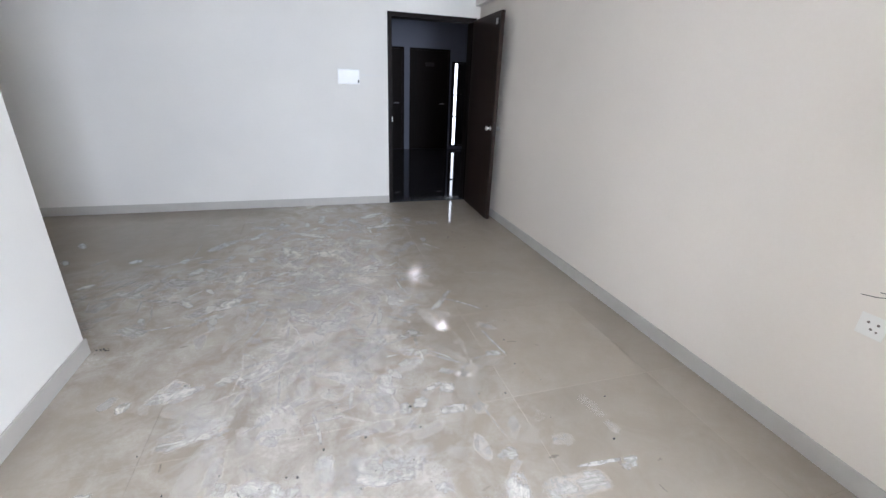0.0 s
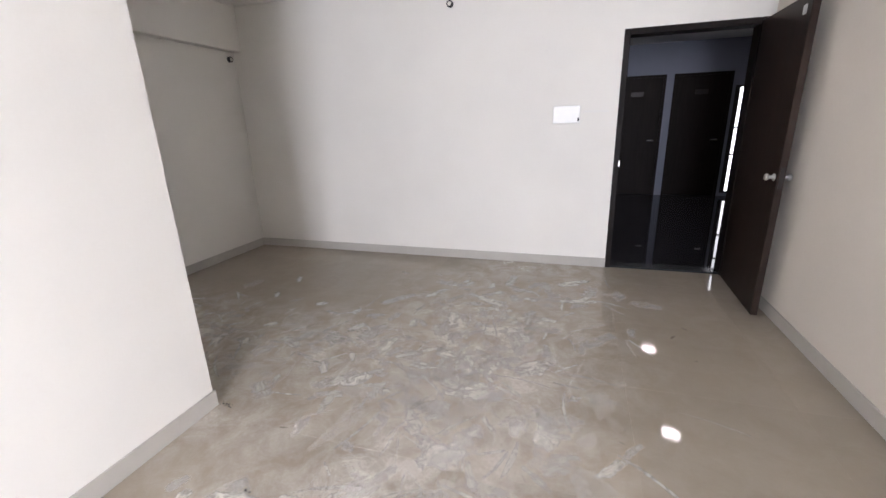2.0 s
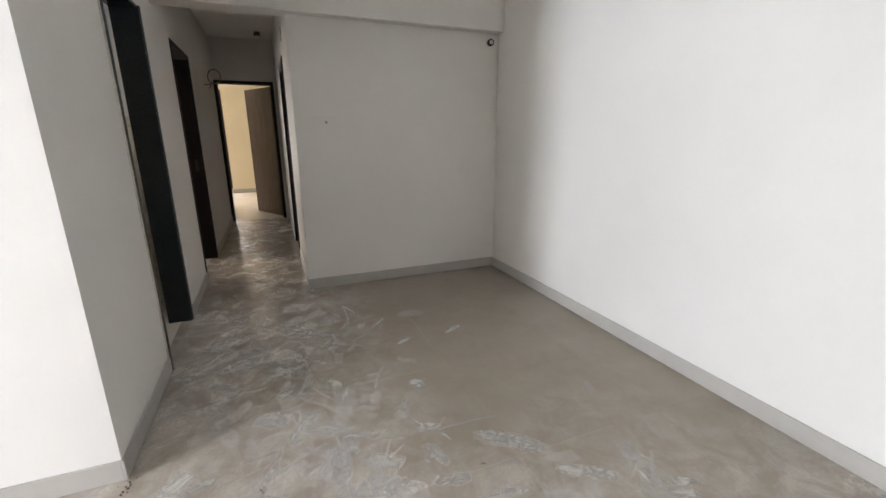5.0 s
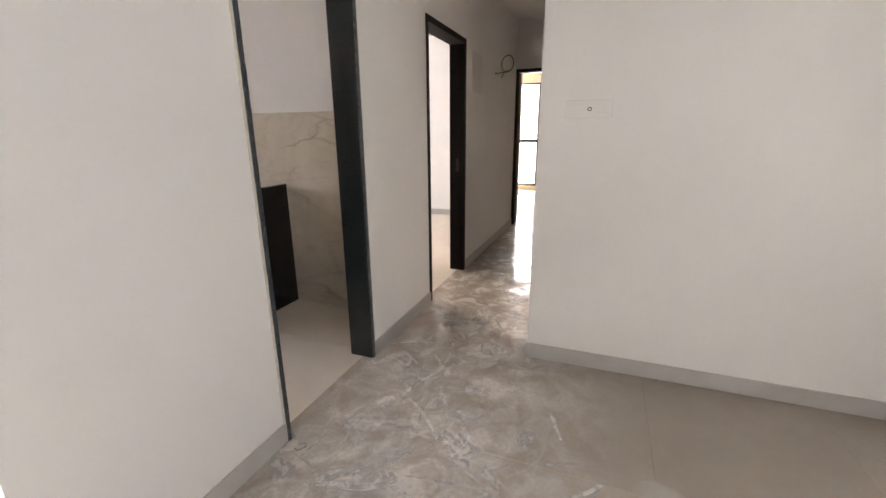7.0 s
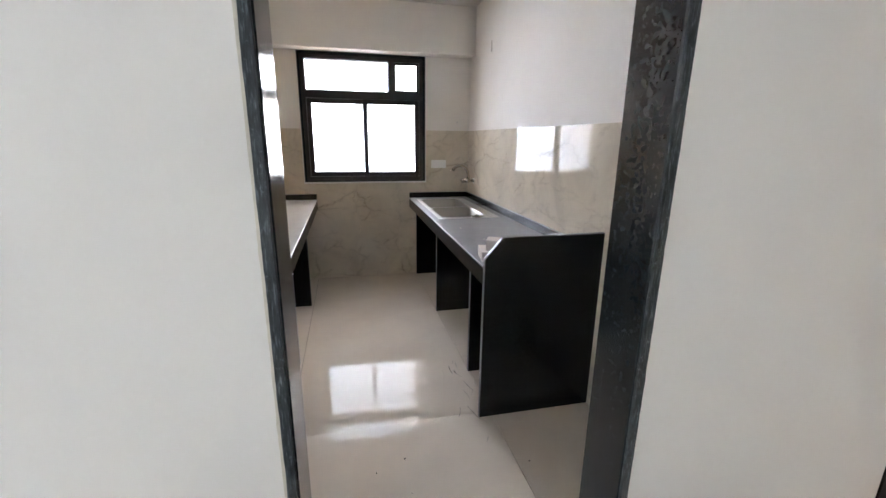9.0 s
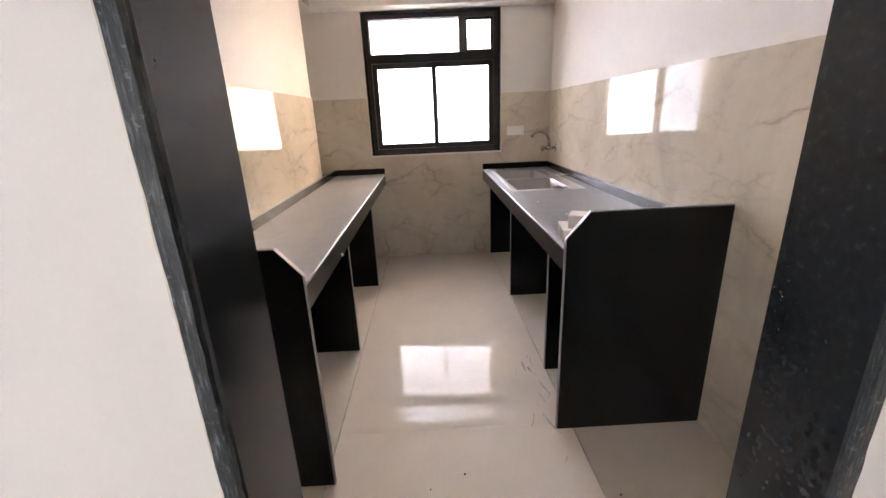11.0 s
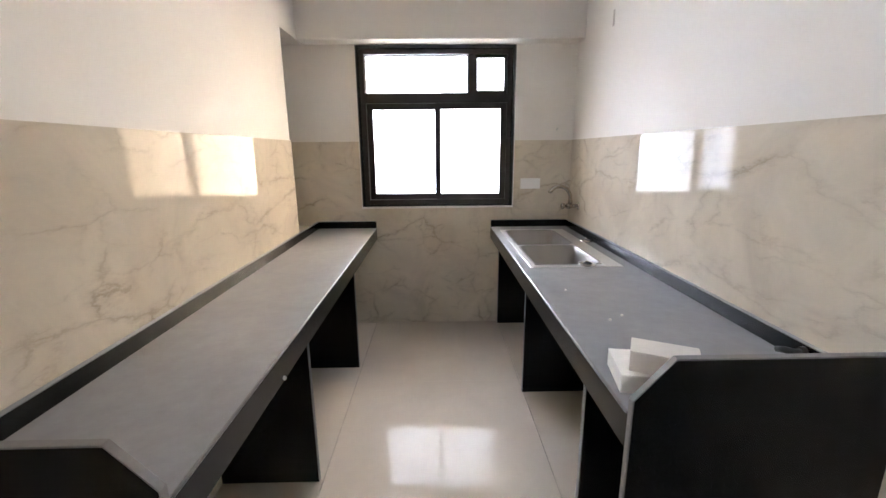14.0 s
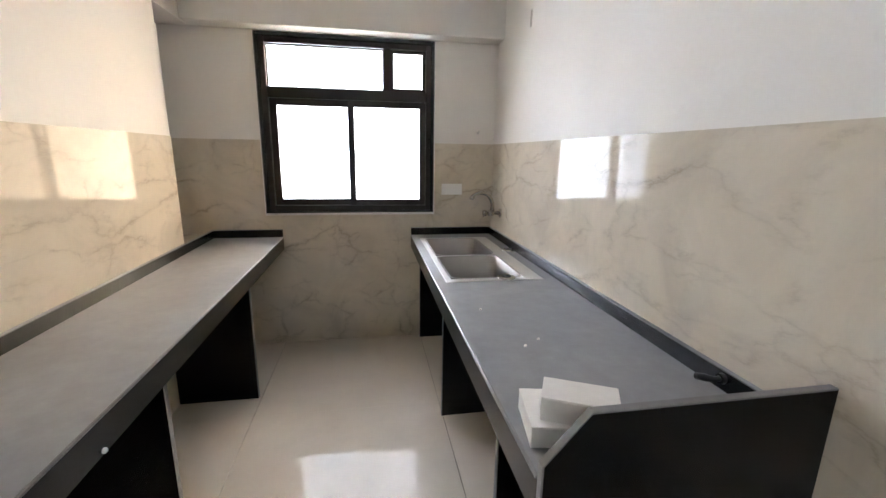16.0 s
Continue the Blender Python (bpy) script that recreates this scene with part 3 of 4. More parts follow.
for z in (0.25, 1.05, 1.85):
    bm = tube([(-0.004, 0.024, z - 0.05), (-0.004, 0.024, z + 0.05)], 0.008, 10)
    bm.transform(lm)
    part("hinge", bm, M_STEEL, leaf, smooth=True)


# ---- windows ----
def bars(parent, axis, p0, p1, a, b, z0, z1, w, name, mat=M_ALU):
    """A rectangular ring of four bars of width w in the plane across the wall."""
    def sp(u0, u1, v0, v1):
        return (u0, u1, p0, p1, v0, v1) if axis == "x" else (p0, p1, u0, u1, v0, v1)
    ring = part(name, boxes(sp(a, a + w, z0, z1), sp(b - w, b, z0, z1), sp(a + w, b - w, z0, z0 + w), sp(a + w, b - w, z1 - w, z1), bevel=0.003), mat, parent)
    q = (p0 + p1) / 2
    u0, u1, v0, v1 = a + w - 0.004, b - w + 0.004, z0 + w - 0.004, z1 - w + 0.004
    spec = (u0, u1, q - 0.0025, q + 0.0025, v0, v1) if axis == "x" else (q - 0.0025, q + 0.0025, u0, u1, v0, v1)
    pane = part("pane", boxes(spec), M_GLASS, ring, "clear window glass")
    pane.visible_shadow = False
    return ring


win = empty_thing("window_1", "dark bronze aluminium sliding window with a granite surround", "window", kind="structure")
wx0, wx1, wz0, wz1 = -1.788, -0.602, 0.976, 2.165
g = 0.022
for nm, s in (("surround_post", (wx0, wx0 + g, KY - 0.125, KY + 0.014, wz0, wz1)), ("surround_post", (wx1 - g, wx1, KY - 0.125, KY + 0.014, wz0, wz1)),
              ("surround_head", (wx0 + g, wx1 - g, KY - 0.125, KY + 0.014, wz1 - g, wz1)), ("window_sill", (wx0 + g, wx1 - g, KY - 0.125, KY + 0.016, wz0, wz0 + g))):
    part(nm, boxes(s, bevel=0.003), M_JAMB, win)
for s_ in ((wx0 - 0.006, wx1 + 0.006, KY, KY + D + 0.003, wz0 - 0.007, wz0), (wx0 - 0.006, wx0, KY, KY + D + 0.003, wz0, wz1), (wx1, wx1 + 0.006, KY, KY + D + 0.003, wz0, wz1)):
    part("surround_line", boxes(s_), M_PLASTIC, win, "white line round the surround")
# pale strips draw the reflections on the surround's polished edges
for s_ in ((wx0 + 0.001, wx0 + 0.006, KY + 0.013, KY + 0.0165, wz0 + g, wz1), (wx1 - 0.006, wx1 - 0.001, KY + 0.013, KY + 0.0165, wz0 + g, wz1)):
    part("polished_edge", boxes(s_, bevel=0.001), M_EDGE, win, "pale strip painting the reflection along the polished granite edge")
# white strip drawn as the highlight along the sill
part("sill_highlight", boxes((wx0 + 0.002, wx1 - 0.002, KY + 0.015, KY + 0.019, wz0 + 0.001, wz0 + 0.009), bevel=0.001), M_PLASTIC, win, "white strip painting the highlight along the sill edge")
fx0, fx1, fz0, fz1 = wx0 + g, wx1 - g, wz0 + g, wz1 - g
fy0, fy1 = KY - 0.105, KY - 0.015
part("window_frame", boxes((fx0, fx0 + 0.036, fy0, fy1, fz0, fz1), (fx1 - 0.036, fx1, fy0, fy1, fz0, fz1),
                           (fx0 + 0.036, fx1 - 0.036, fy0, fy1, fz0, fz0 + 0.036), (fx0 + 0.036, fx1 - 0.036, fy0, fy1, fz1 - 0.036, fz1),
                           (fx0 + 0.036, fx1 - 0.036, fy0, fy1, 1.765, 1.835), bevel=0.003), M_ALU, win)
part("mullion", boxes((-1.485, -1.435, fy0, fy1, 1.835, fz1 - 0.036), bevel=0.002), M_ALU, win)
bars(win, "x", fy0 + 0.03, fy0 + 0.055, -1.435, fx1 - 0.036, 1.835, fz1 - 0.036, 0.008, "top_light")
bars(win, "x", fy0 + 0.03, fy0 + 0.06, fx0 + 0.036, -1.485, 1.835, fz1 - 0.036, 0.022, "vent_light")
bars(win, "x", fy0 + 0.015, fy0 + 0.045, -1.225, fx1 - 0.036, fz0 + 0.036, 1.765, 0.045, "sash")
bars(win, "x", fy0 + 0.05, fy0 + 0.08, fx0 + 0.036, -1.18, fz0 + 0.036, 1.765, 0.045, "sash")

bw = empty_thing("window_2", "tall dark framed bedroom window with a transom", "window", kind="structure")
bars(bw, "y", XB - 0.09, XB - 0.03, -0.93, -0.24, 1.13, 2.38, 0.04, "sash")
bars(bw, "y", XB - 0.09, XB - 0.03, -0.93, -0.24, 0.10, 1.13, 0.04, "sash")
rw = empty_thing("window_3", "dark aluminium window of the second room", "window", kind="structure")
bars(rw, "x", KY - 0.09, KY - 0.04, -5.2, -4.4, 0.95, 2.15, 0.045, "sash")
bars(rw, "x", KY - 0.09, KY - 0.04, -4.4, -3.6, 0.95, 2.15, 0.045, "sash")
bl = empty_thing("window_4", "wide aluminium balcony door with sliding panels", "window", kind="structure")
bars(bl, "x", -4.88, -4.82, 1.5, 2.0, 0.0, 2.2, 0.05, "sash")
bars(bl, "x", -4.88, -4.82, 2.0, 2.5, 0.0, 2.2, 0.05, "sash")

# ---- kitchen counters ----
CT, UP = 0.815, 0.87


def end_panel(parent, back, front, y0, y1, top, chamfer):
    """Upright slab with the front top corner cut off."""
    s = 1 if front > back else -1
    pts = [(back, 0.0), (front, 0.0), (front, top - chamfer), (front - s * chamfer * 0.85, top), (back, top)]
    slab = part("end_panel", extrude_poly(pts, "y", y0, y1), M_GRANITE, parent)
    t = 0.004
    rim = [(front, 0.002), (front + s * t, 0.002), (front + s * t, top - chamfer + 0.001), (front - s * chamfer * 0.85, top + t), (back, top + t), (back, top), (front - s * chamfer * 0.85, top), (front, top - chamfer)]
    part("polished_edge", extrude_poly(rim, "y", y0, y1), M_EDGE, slab, "pale grey polished slab edge")
    return slab


def leg_slab(parent, back, front, y0, y1, top=CT - 0.02):
    s = 1 if front > back else -1
    leg = part("leg", boxes((min(back, front), max(back, front), y0, y1, 0.0, top)), M_GRANITE, parent)
    part("polished_edge", boxes((min(front, front + s * 0.003), max(front, front + s * 0.003), y0, y1, 0.0, min(top, CT - 0.09))), M_EDGE, leg, "pale grey polished slab edge")


# sink counter: the top is cut round the sink
rc = empty_thing("sink_counter", "black granite sink counter on upright granite slabs", "counter")
bk, fr = KR + D, -1.619
sx0, sx1, sy0, sy1 = -2.14, -1.68, -3.36, -2.32
def slab_with_hole(xs, ys, z0, z1):
    """A slab of three by three fields with the middle one cut out."""
    bm = bmesh.new()
    v = [[bm.verts.new((x, y, z0)) for y in ys] for x in xs]
    fs = [bm.faces.new((v[i][j], v[i + 1][j], v[i + 1][j + 1], v[i][j + 1])) for i in range(3) for j in range(3) if (i, j) != (1, 1)]
    out = bmesh.ops.extrude_face_region(bm, geom=fs)
    bmesh.ops.translate(bm, vec=(0, 0, z1 - z0), verts=[q for q in out["geom"] if isinstance(q, bmesh.types.BMVert)])
    bmesh.ops.recalc_face_normals(bm, faces=bm.faces)
    return bm


part("worktop", slab_with_hole((bk, sx0, sx1, fr), (-3.537, sy0, sy1, -1.077), CT - 0.02, CT), M_GRANITE, rc, "grey-black granite worktop, its top paled by dust and painted window glare")
part("apron", boxes((fr - 0.02, fr + 0.001, -3.537, -1.079, CT - 0.095, CT + 0.0005), bevel=0.003), M_GRANITE, rc)
part("nosing", tube([(fr - 0.002, -3.535, CT - 0.003), (fr - 0.002, -1.09, CT - 0.003)], 0.005, 8), M_EDGE, rc, "worn pale front arris")
part("upstand", boxes((bk, bk + 0.02, -3.517, -1.077, CT, UP), bevel=0.002), M_GRANITE, rc)
part("upstand", boxes((bk, fr, -3.537, -3.517, CT, UP), bevel=0.002), M_GRANITE, rc)
end_panel(rc, bk, fr, -1.077, -1.06, 0.958, 0.10)
for y in (-1.50, -2.462, -3.49):
    leg_slab(rc, bk, -1.685, y - 0.02, y, CT - 0.16 if -3.4 < y < -2.3 else CT - 0.02)

lc = empty_thing("plain_counter", "long black granite counter on upright granite slabs", "counter")
bk, fr = KL - D, -0.704
part("worktop", boxes((fr, bk, -3.537, -0.857, CT - 0.02, CT)), M_GRANITE, lc, "grey-black granite worktop, its top paled by dust and painted window glare")
part("apron", boxes((fr - 0.001, fr + 0.02, -3.537, -0.859, CT - 0.095, CT + 0.0005), bevel=0.003), M_GRANITE, lc)
part("nosing", tube([(fr + 0.002, -3.535, CT - 0.003), (fr + 0.002, -0.87, CT - 0.003)], 0.005, 8), M_EDGE, lc, "worn pale front arris")
part("upstand", boxes((bk - 0.02, bk, -3.517, -0.857, CT, UP), bevel=0.002), M_GRANITE, lc)
part("upstand", boxes((fr, bk, -3.537, -3.517, CT, UP), bevel=0.002), M_GRANITE, lc)
end_panel(lc, bk, fr, -0.857, -0.84, 0.94, 0.09)
for y in (-1.795, -2.787):
    leg_slab(lc, bk, -0.652, y - 0.02, y)


# ---- sink, tap, strainers ----
def bowl(x0, x1, y0, y1, depth, r=0.05):
    """An open basin with rounded upright corners and a rounded bottom."""
    bm = bmesh.new()
    def ring(inset, z):
        out = []
        for cx, cy, a0 in ((x1 - r, y1 - r, 0), (x0 + r, y1 - r, 90), (x0 + r, y0 + r, 180), (x1 - r, y0 + r, 270)):
            for k in range(6):
                a = radians(a0 + 18 * k)
                out.append(bm.verts.new((cx + (r - inset) * math.cos(a), cy + (r - inset) * math.sin(a), z)))
        return out
    rings = [ring(-0.012, 0.003), ring(-0.002, 0.004), ring(0.003, 0.0), ring(0.008, -depth + 0.03), ring(0.018, -depth + 0.008), ring(0.04, -depth)]
    for a, b in zip(rings, rings[1:]):
        for k in range(len(a)):
            j = (k + 1) % len(a)
            bm.faces.new((a[k], a[j], b[j], b[k]))
    bm.faces.new(rings[-1])
    bmesh.ops.recalc_face_normals(bm, faces=bm.faces)
    bmesh.ops.reverse_faces(bm, faces=bm.faces)
    return bm


sink = empty_thing("kitchen_sink", "double-bowl stainless steel sink set in the granite counter", "sink")
mid = -2.815
for y0, y1 in ((sy0 + 0.03, mid - 0.018), (mid + 0.018, sy1 - 0.035)):
    bm = bowl(sx0 + 0.085, sx1 - 0.025, y0, y1, 0.15)
    bm.transform(Matrix.Translation((0, 0, CT + 0.003)))
    b = part("bowl", bm, M_BOWL, sink, "steel bowl, darkened for the shade inside it", smooth=True)
    cx, cy = (sx0 + sx1) / 2 + 0.03, (y0 + y1) / 2
    part("drain", tube([(cx, cy, CT - 0.146), (cx, cy, CT - 0.142)], 0.045, 20), M_CHROME, b)
rim = boxes((sx0 - 0.012, sx0 + 0.078, sy0 - 0.012, sy1 + 0.012, CT, CT + 0.004), (sx1 - 0.02, sx1 + 0.012, sy0 - 0.012, sy1 + 0.012, CT, CT + 0.004),
            (sx0 + 0.078, sx1 - 0.02, sy0 - 0.012, sy0 + 0.025, CT, CT + 0.004), (sx0 + 0.078, sx1 - 0.02, sy1 - 0.03, sy1 + 0.012, CT, CT + 0.004),
            (sx0 + 0.078, sx1 - 0.02, mid - 0.012, mid + 0.012, CT, CT + 0.004), bevel=0.0012)
part("rim", rim, M_STEEL, sink, "bright stainless rim")


def strainer(loc):
    ob = empty_thing("sink_strainer", "round chrome sink strainer lying on the sink rim", "strainer", "sink strainers")
    base = tube([(0, 0, 0.0), (0, 0, 0.003), (0, 0, 0.006), (0, 0, 0.009)], [0.043, 0.045, 0.043, 0.032], 24)
    part("flange", base, M_CHROME, ob)
    part("basket", tube([(0, 0, 0.009), (0, 0, 0.0105)], [0.024, 0.023], 20), M_ALU, ob, "dark perforated basket")
    part("knob", tube([(0, 0, 0.012), (0, 0, 0.016), (0, 0, 0.022)], [0.006, 0.009, 0.007], 12), M_CHROME, ob)
    ob.location = loc
    return ob


st = strainer((-1.975, -2.345, CT + 0.004))
copy_thing(st, pose(-2.185, -2.94, CT, 0, 0, 40))

tap = empty_thing("wall_tap", "chrome wall-mounted kitchen tap with a swan-neck spout", "tap")
ty, tz, tx = -3.30, 1.005, KR + D
part("wall_flange", tube([(tx, ty, tz), (tx + 0.006, ty, tz), (tx + 0.012, ty, tz)], [0.032, 0.030, 0.018], 20), M_CHROME, tap, smooth=True)
part("body", tube([(tx + 0.01, ty, tz), (tx + 0.05, ty, tz), (tx + 0.055, ty, tz), (tx + 0.09, ty, tz)], [0.014, 0.014, 0.02, 0.02], 16), M_CHROME, tap, smooth=True)
part("knob", tube([(tx + 0.09, ty, tz), (tx + 0.10, ty, tz), (tx + 0.105, ty, tz), (tx + 0.125, ty, tz), (tx + 0.132, ty, tz)], [0.010, 0.010, 0.021, 0.024, 0.014], 16), M_CHROME, tap, smooth=True)
arc = [(tx + 0.062, ty, tz + 0.015), (tx + 0.062, ty, tz + 0.05)]
for k in range(11):
    a = radians(8 + 14.0 * k)
    arc.append((tx + 0.062 + 0.088 * (1 - math.cos(a)), ty + 0.02 * k / 10, tz + 0.05 + 0.095 * math.sin(a)))
part("spout", tube(arc, [0.016, 0.015] + [0.0135] * 10 + [0.016], 14), M_CHROME, tap, smooth=True)


# ---- small things in the kitchen ----
def carton(name, label, w, d, h, m):
    ob = empty_thing(name, label, "box", "cartons on the counter")
    part("carton_body", boxes((-w / 2, w / 2, -d / 2, d / 2, 0, h - 0.004), bevel=0.0015), M_CARD, ob)
    part("lid_flap", boxes((-w / 2 - 0.001, w / 2 + 0.001, -d / 2 - 0.001, d / 2 + 0.001, h - 0.004, h), bevel=0.0012), M_CARD, ob)
    # thin brown strip painted in place of the shadow below the lid
    part("lid_gap", boxes((-w / 2 - 0.0006, w / 2 + 0.0006, -d / 2 - 0.0006, -d / 2 + 0.002, h - 0.0065, h - 0.0042)), M_LIDSHADE, ob, "brown strip painted as the shadow under the lid")
    ob.matrix_world = m
    return ob


carton("carton", "off-white flat cardboard carton lying on the counter", 0.165, 0.145, 0.05, pose(-1.730, -1.222, CT, 0, 0, -10))
carton("carton", "off-white small carton stacked on another carton", 0.155, 0.085, 0.055, pose(-1.750, -1.187, CT + 0.05, 0, 0, -27))

pipe = empty_thing("gas_stub", "short black pipe elbow coming through the upstand", "pipe")
part("pipe", tube([(KR + D + 0.02, -1.30, CT + 0.034), (KR + D + 0.05, -1.30, CT + 0.034), (KR + D + 0.062, -1.312, CT + 0.033), (KR + D + 0.066, -1.338, CT + 0.024)], [0.008, 0.008, 0.010, 0.009], 12), M_BLACKP, pipe, smooth=True)
part("collar", tube([(KR + D + 0.02, -1.30, CT + 0.034), (KR + D + 0.032, -1.30, CT + 0.034)], 0.014, 14), M_ALU, pipe)


def plate(name, label, loc, normal, w, h, mat, holes=(), lines=()):
    """A thin cover plate on a wall; normal is +x, -x, +y or -y."""
    ob = empty_thing(name, label, "socket plate")
    rot = {"+y": 180, "-y": 0, "+x": 90, "-x": -90}[normal]
    part("cover", boxes((-w / 2, w / 2, -0.008, 0, -h / 2, h / 2), bevel=0.003, seg=2), mat, ob)
    for hx, hz, r in holes:
        part("socket_hole", tube([(hx, -0.0078, hz), (hx, -0.0092, hz)], r, 12), M_CABLE, ob)
    for lx, lz, lw, lh in lines:
        part("module_seam", boxes((lx - lw / 2, lx + lw / 2, -0.0088, -0.0078, lz - lh / 2, lz + lh / 2)), M_PLASTIC2, ob)
    ob.matrix_world = pose(*loc, 0, 0, rot)
    return ob


plate("blank_plate", "white blank cover plate on the tiled kitchen wall", (-1.925, KY + D, 1.155), "+y", 0.155, 0.082, M_PLASTIC)
plate("recess_plate", "small cream switch plate in the kitchen recess", (-0.048, -3.30, 1.16), "-x", 0.085, 0.085, M_PLASTIC2)
alcove = plate("alcove_plate", "cream blank switch plate flush in the alcove wall", (XD, 1.133, 1.445), "+x", 0.222, 0.088, M_WALL, ((0.005, 0.0, 0.011),), ((0.062, -0.018, 0.05, 0.002), (0.062, 0.022, 0.05, 0.0012), (-0.055, 0.02, 0.05, 0.0012), (-0.06, -0.022, 0.03, 0.0012), (0.0, 0.042, 0.2, 0.0015), (0.0, -0.042, 0.2, 0.0015)))
part("screw_head", tube([(0.005, -0.0092, 0), (0.005, -0.0105, 0)], [0.006, 0.005], 12), M_PLASTIC, alcove, "white screw head")
st2 = plate("living_socket", "open wall socket box with bare wires", (XR, -1.515, 0.65), "-x", 0.085, 0.085, M_WALL, ((-0.014, 0.012, 0.005), (0.016, 0.012, 0.005), (0.0, -0.012, 0.005), (0.018, -0.016, 0.004)))
st2.scale = (1, 0.25, 1)
for dy, dz in ((0.03, 0.16), (-0.02, 0.13)):
    part("wire", tube([(dy - 0.05, -0.004, dz - 0.03), (dy, -0.01, dz - 0.02), (dy + 0.05, -0.004, dz)], 0.0015, 6), M_BLACKP, st2)

screw = thing("wall_hook", tube([(-2.115, KY, 1.565), (-2.115, KY + 0.02, 1.565), (-2.115, KY + 0.03, 1.575)], [0.008, 0.006, 0.005], 10), M_STEEL, "small metal hook stub on the kitchen wall", "hook")
thing("conduit_slot", boxes((KR, KR + 0.003, -2.93, -2.91, 2.12, 2.21)), M_MORTAR, "narrow filled conduit slot in the kitchen wall", "wall slot")
thing("apron_bolt", tube([(-0.7045, -1.405, 0.733), (-0.709, -1.405, 0.733), (-0.713, -1.405, 0.733)], [0.007, 0.007, 0.004], 12), M_PLASTIC, "white plastic plug in the counter front", "plug", smooth=True)
for x, y in ((-1.80, -1.62), (-1.86, -1.66), (-1.74, -1.95)):
    thing("mortar_crumb", tube([(x, y, CT), (x + 0.002, y, CT + 0.003), (x + 0.003, y, CT + 0.005)], [0.005, 0.005, 0.002], 6), M_CARD, "tiny pale mortar crumb on the worktop", "crumb", "worktop crumbs")

# ---- small things in the living room and corridor ----
box = empty_thing("distribution_box", "white plastic distribution box with a hinged cover", "electrical box")
part("box_body", boxes((1.547, 1.774, YF - 0.035, YF, 1.385, 1.529), bevel=0.004, seg=2), M_PLASTIC, box)
cv = part("cover", boxes((1.542, 1.779, YF - 0.047, YF - 0.035, 1.380, 1.534), bevel=0.005, seg=2), M_PLASTIC, box)
part("latch", boxes((1.757, 1.772, YF - 0.0495, YF - 0.047, 1.395, 1.425), bevel=0.001), M_BLACKP, cv)
thing("wall_groove", boxes((1.80, 2.02, YF - 0.002, YF, 1.468, 1.486)), M_CEIL, "rough filled cable groove beside the box", "wall groove")


def conduit(loc, d, label):
    ob = empty_thing("conduit_stub", label, "conduit", "conduit stubs")
    p, d = Vector(loc), Vector(d)
    part("pipe", tube([p, p + d * 0.03], 0.03, 16), M_BLACKP, ob, smooth=True)
    part("plug", tube([p + d * 0.03, p + d * 0.034], 0.018, 12), M_PLASTIC2, ob, "pale plug in the pipe mouth")
    return ob


conduit((XD, 2.664, 2.161), (1, 0, 0), "black conduit stub on the alcove wall")
conduit((-1.875, 1.449, 2.494), (1, 0, 0), "black conduit stub on the alcove beam")
conduit((0.567, YF, 2.47), (0, -1, 0), "black conduit stub above the living room wall")
spot = empty_thing("ceiling_spot", "small black lamp holder with a pale bulb", "ceiling lamp")
part("holder", tube([(-5.19, 0.68, CEIL), (-5.19, 0.68, CEIL - 0.05)], 0.042, 16), M_BLACKP, spot, smooth=True)
part("bulb", tube([(-5.19, 0.68, CEIL - 0.05), (-5.19, 0.68, CEIL - 0.06), (-5.19, 0.68, CEIL - 0.07)], [0.027, 0.025, 0.012], 14), M_PLASTIC, spot, smooth=True)

loop = [(-4.52, 0.004, 1.965), (-4.57, 0.03, 1.97)]
for k in range(16):
    a = radians(-70 - 25 * k)
    loop.append((-4.63 + 0.05 * math.cos(a), 0.105 + 0.075 * math.cos(a) + 0.0012 * k, 2.075 + 0.085 * math.sin(a)))
loop += [(-4.70, 0.06, 1.99), (-4.69, 0.035, 1.93)]
thing("cable_loop", tube(loop, 0.006, 8), M_CABLE, "coil of grey cable hanging from the corridor wall", "cable", smooth=True)
thing("corridor_patch", boxes((-3.98, -3.66, 0.0, 0.002, 1.70, 2.06)), M_PLASTIC2, "filled plaster patch on the corridor wall", "plaster patch")
plate("corridor_plate", "pale junction box cover high on the corridor wall", (-2.9, YC, 2.28), "-y", 0.11, 0.11, M_PLASTIC2)

# mortar crumbs at the bases
def crumbs(name, label, cx, cy, spread, n, seed, mat):
    rng = random.Random(seed)
    bm = bmesh.new()
    for _ in range(n):
        x, y = cx + rng.gauss(0, spread), cy + rng.gauss(0, spread * 0.5)
        r = rng.uniform(0.002, 0.0065)
        bmesh.ops.create_icosphere(bm, subdivisions=1, radius=r, matrix=pose(x, y, r * 0.3, rng.uniform(0, 90), 0, rng.uniform(0, 360)) @ Matrix.Diagonal((1, rng.uniform(0.6, 1.6), 0.6, 1)))
    return thing(name, bm, mat, label, "debris", kind="stuff")


crumbs("mortar_debris", "small grey mortar crumbs by the kitchen opening", -1.60, 0.03, 0.05, 30, 3, M_MORTAR)
crumbs("mortar_debris", "small dark crumbs at the wall corner", 0.045, 0.02, 0.03, 14, 4, M_BLACKP)
crumbs("mortar_debris", "small grey crumbs at the kitchen opening", -0.87, 0.03, 0.03, 16, 5, M_MORTAR)
crumbs("mortar_debris", "dark grit scattered on the living room floor", 1.4, -0.9, 0.55, 45, 6, M_BLACKP)
crumbs("mortar_debris", "dark grit scattered on the kitchen floor", -1.35, -0.85, 0.22, 5, 8, M_BLACKP)

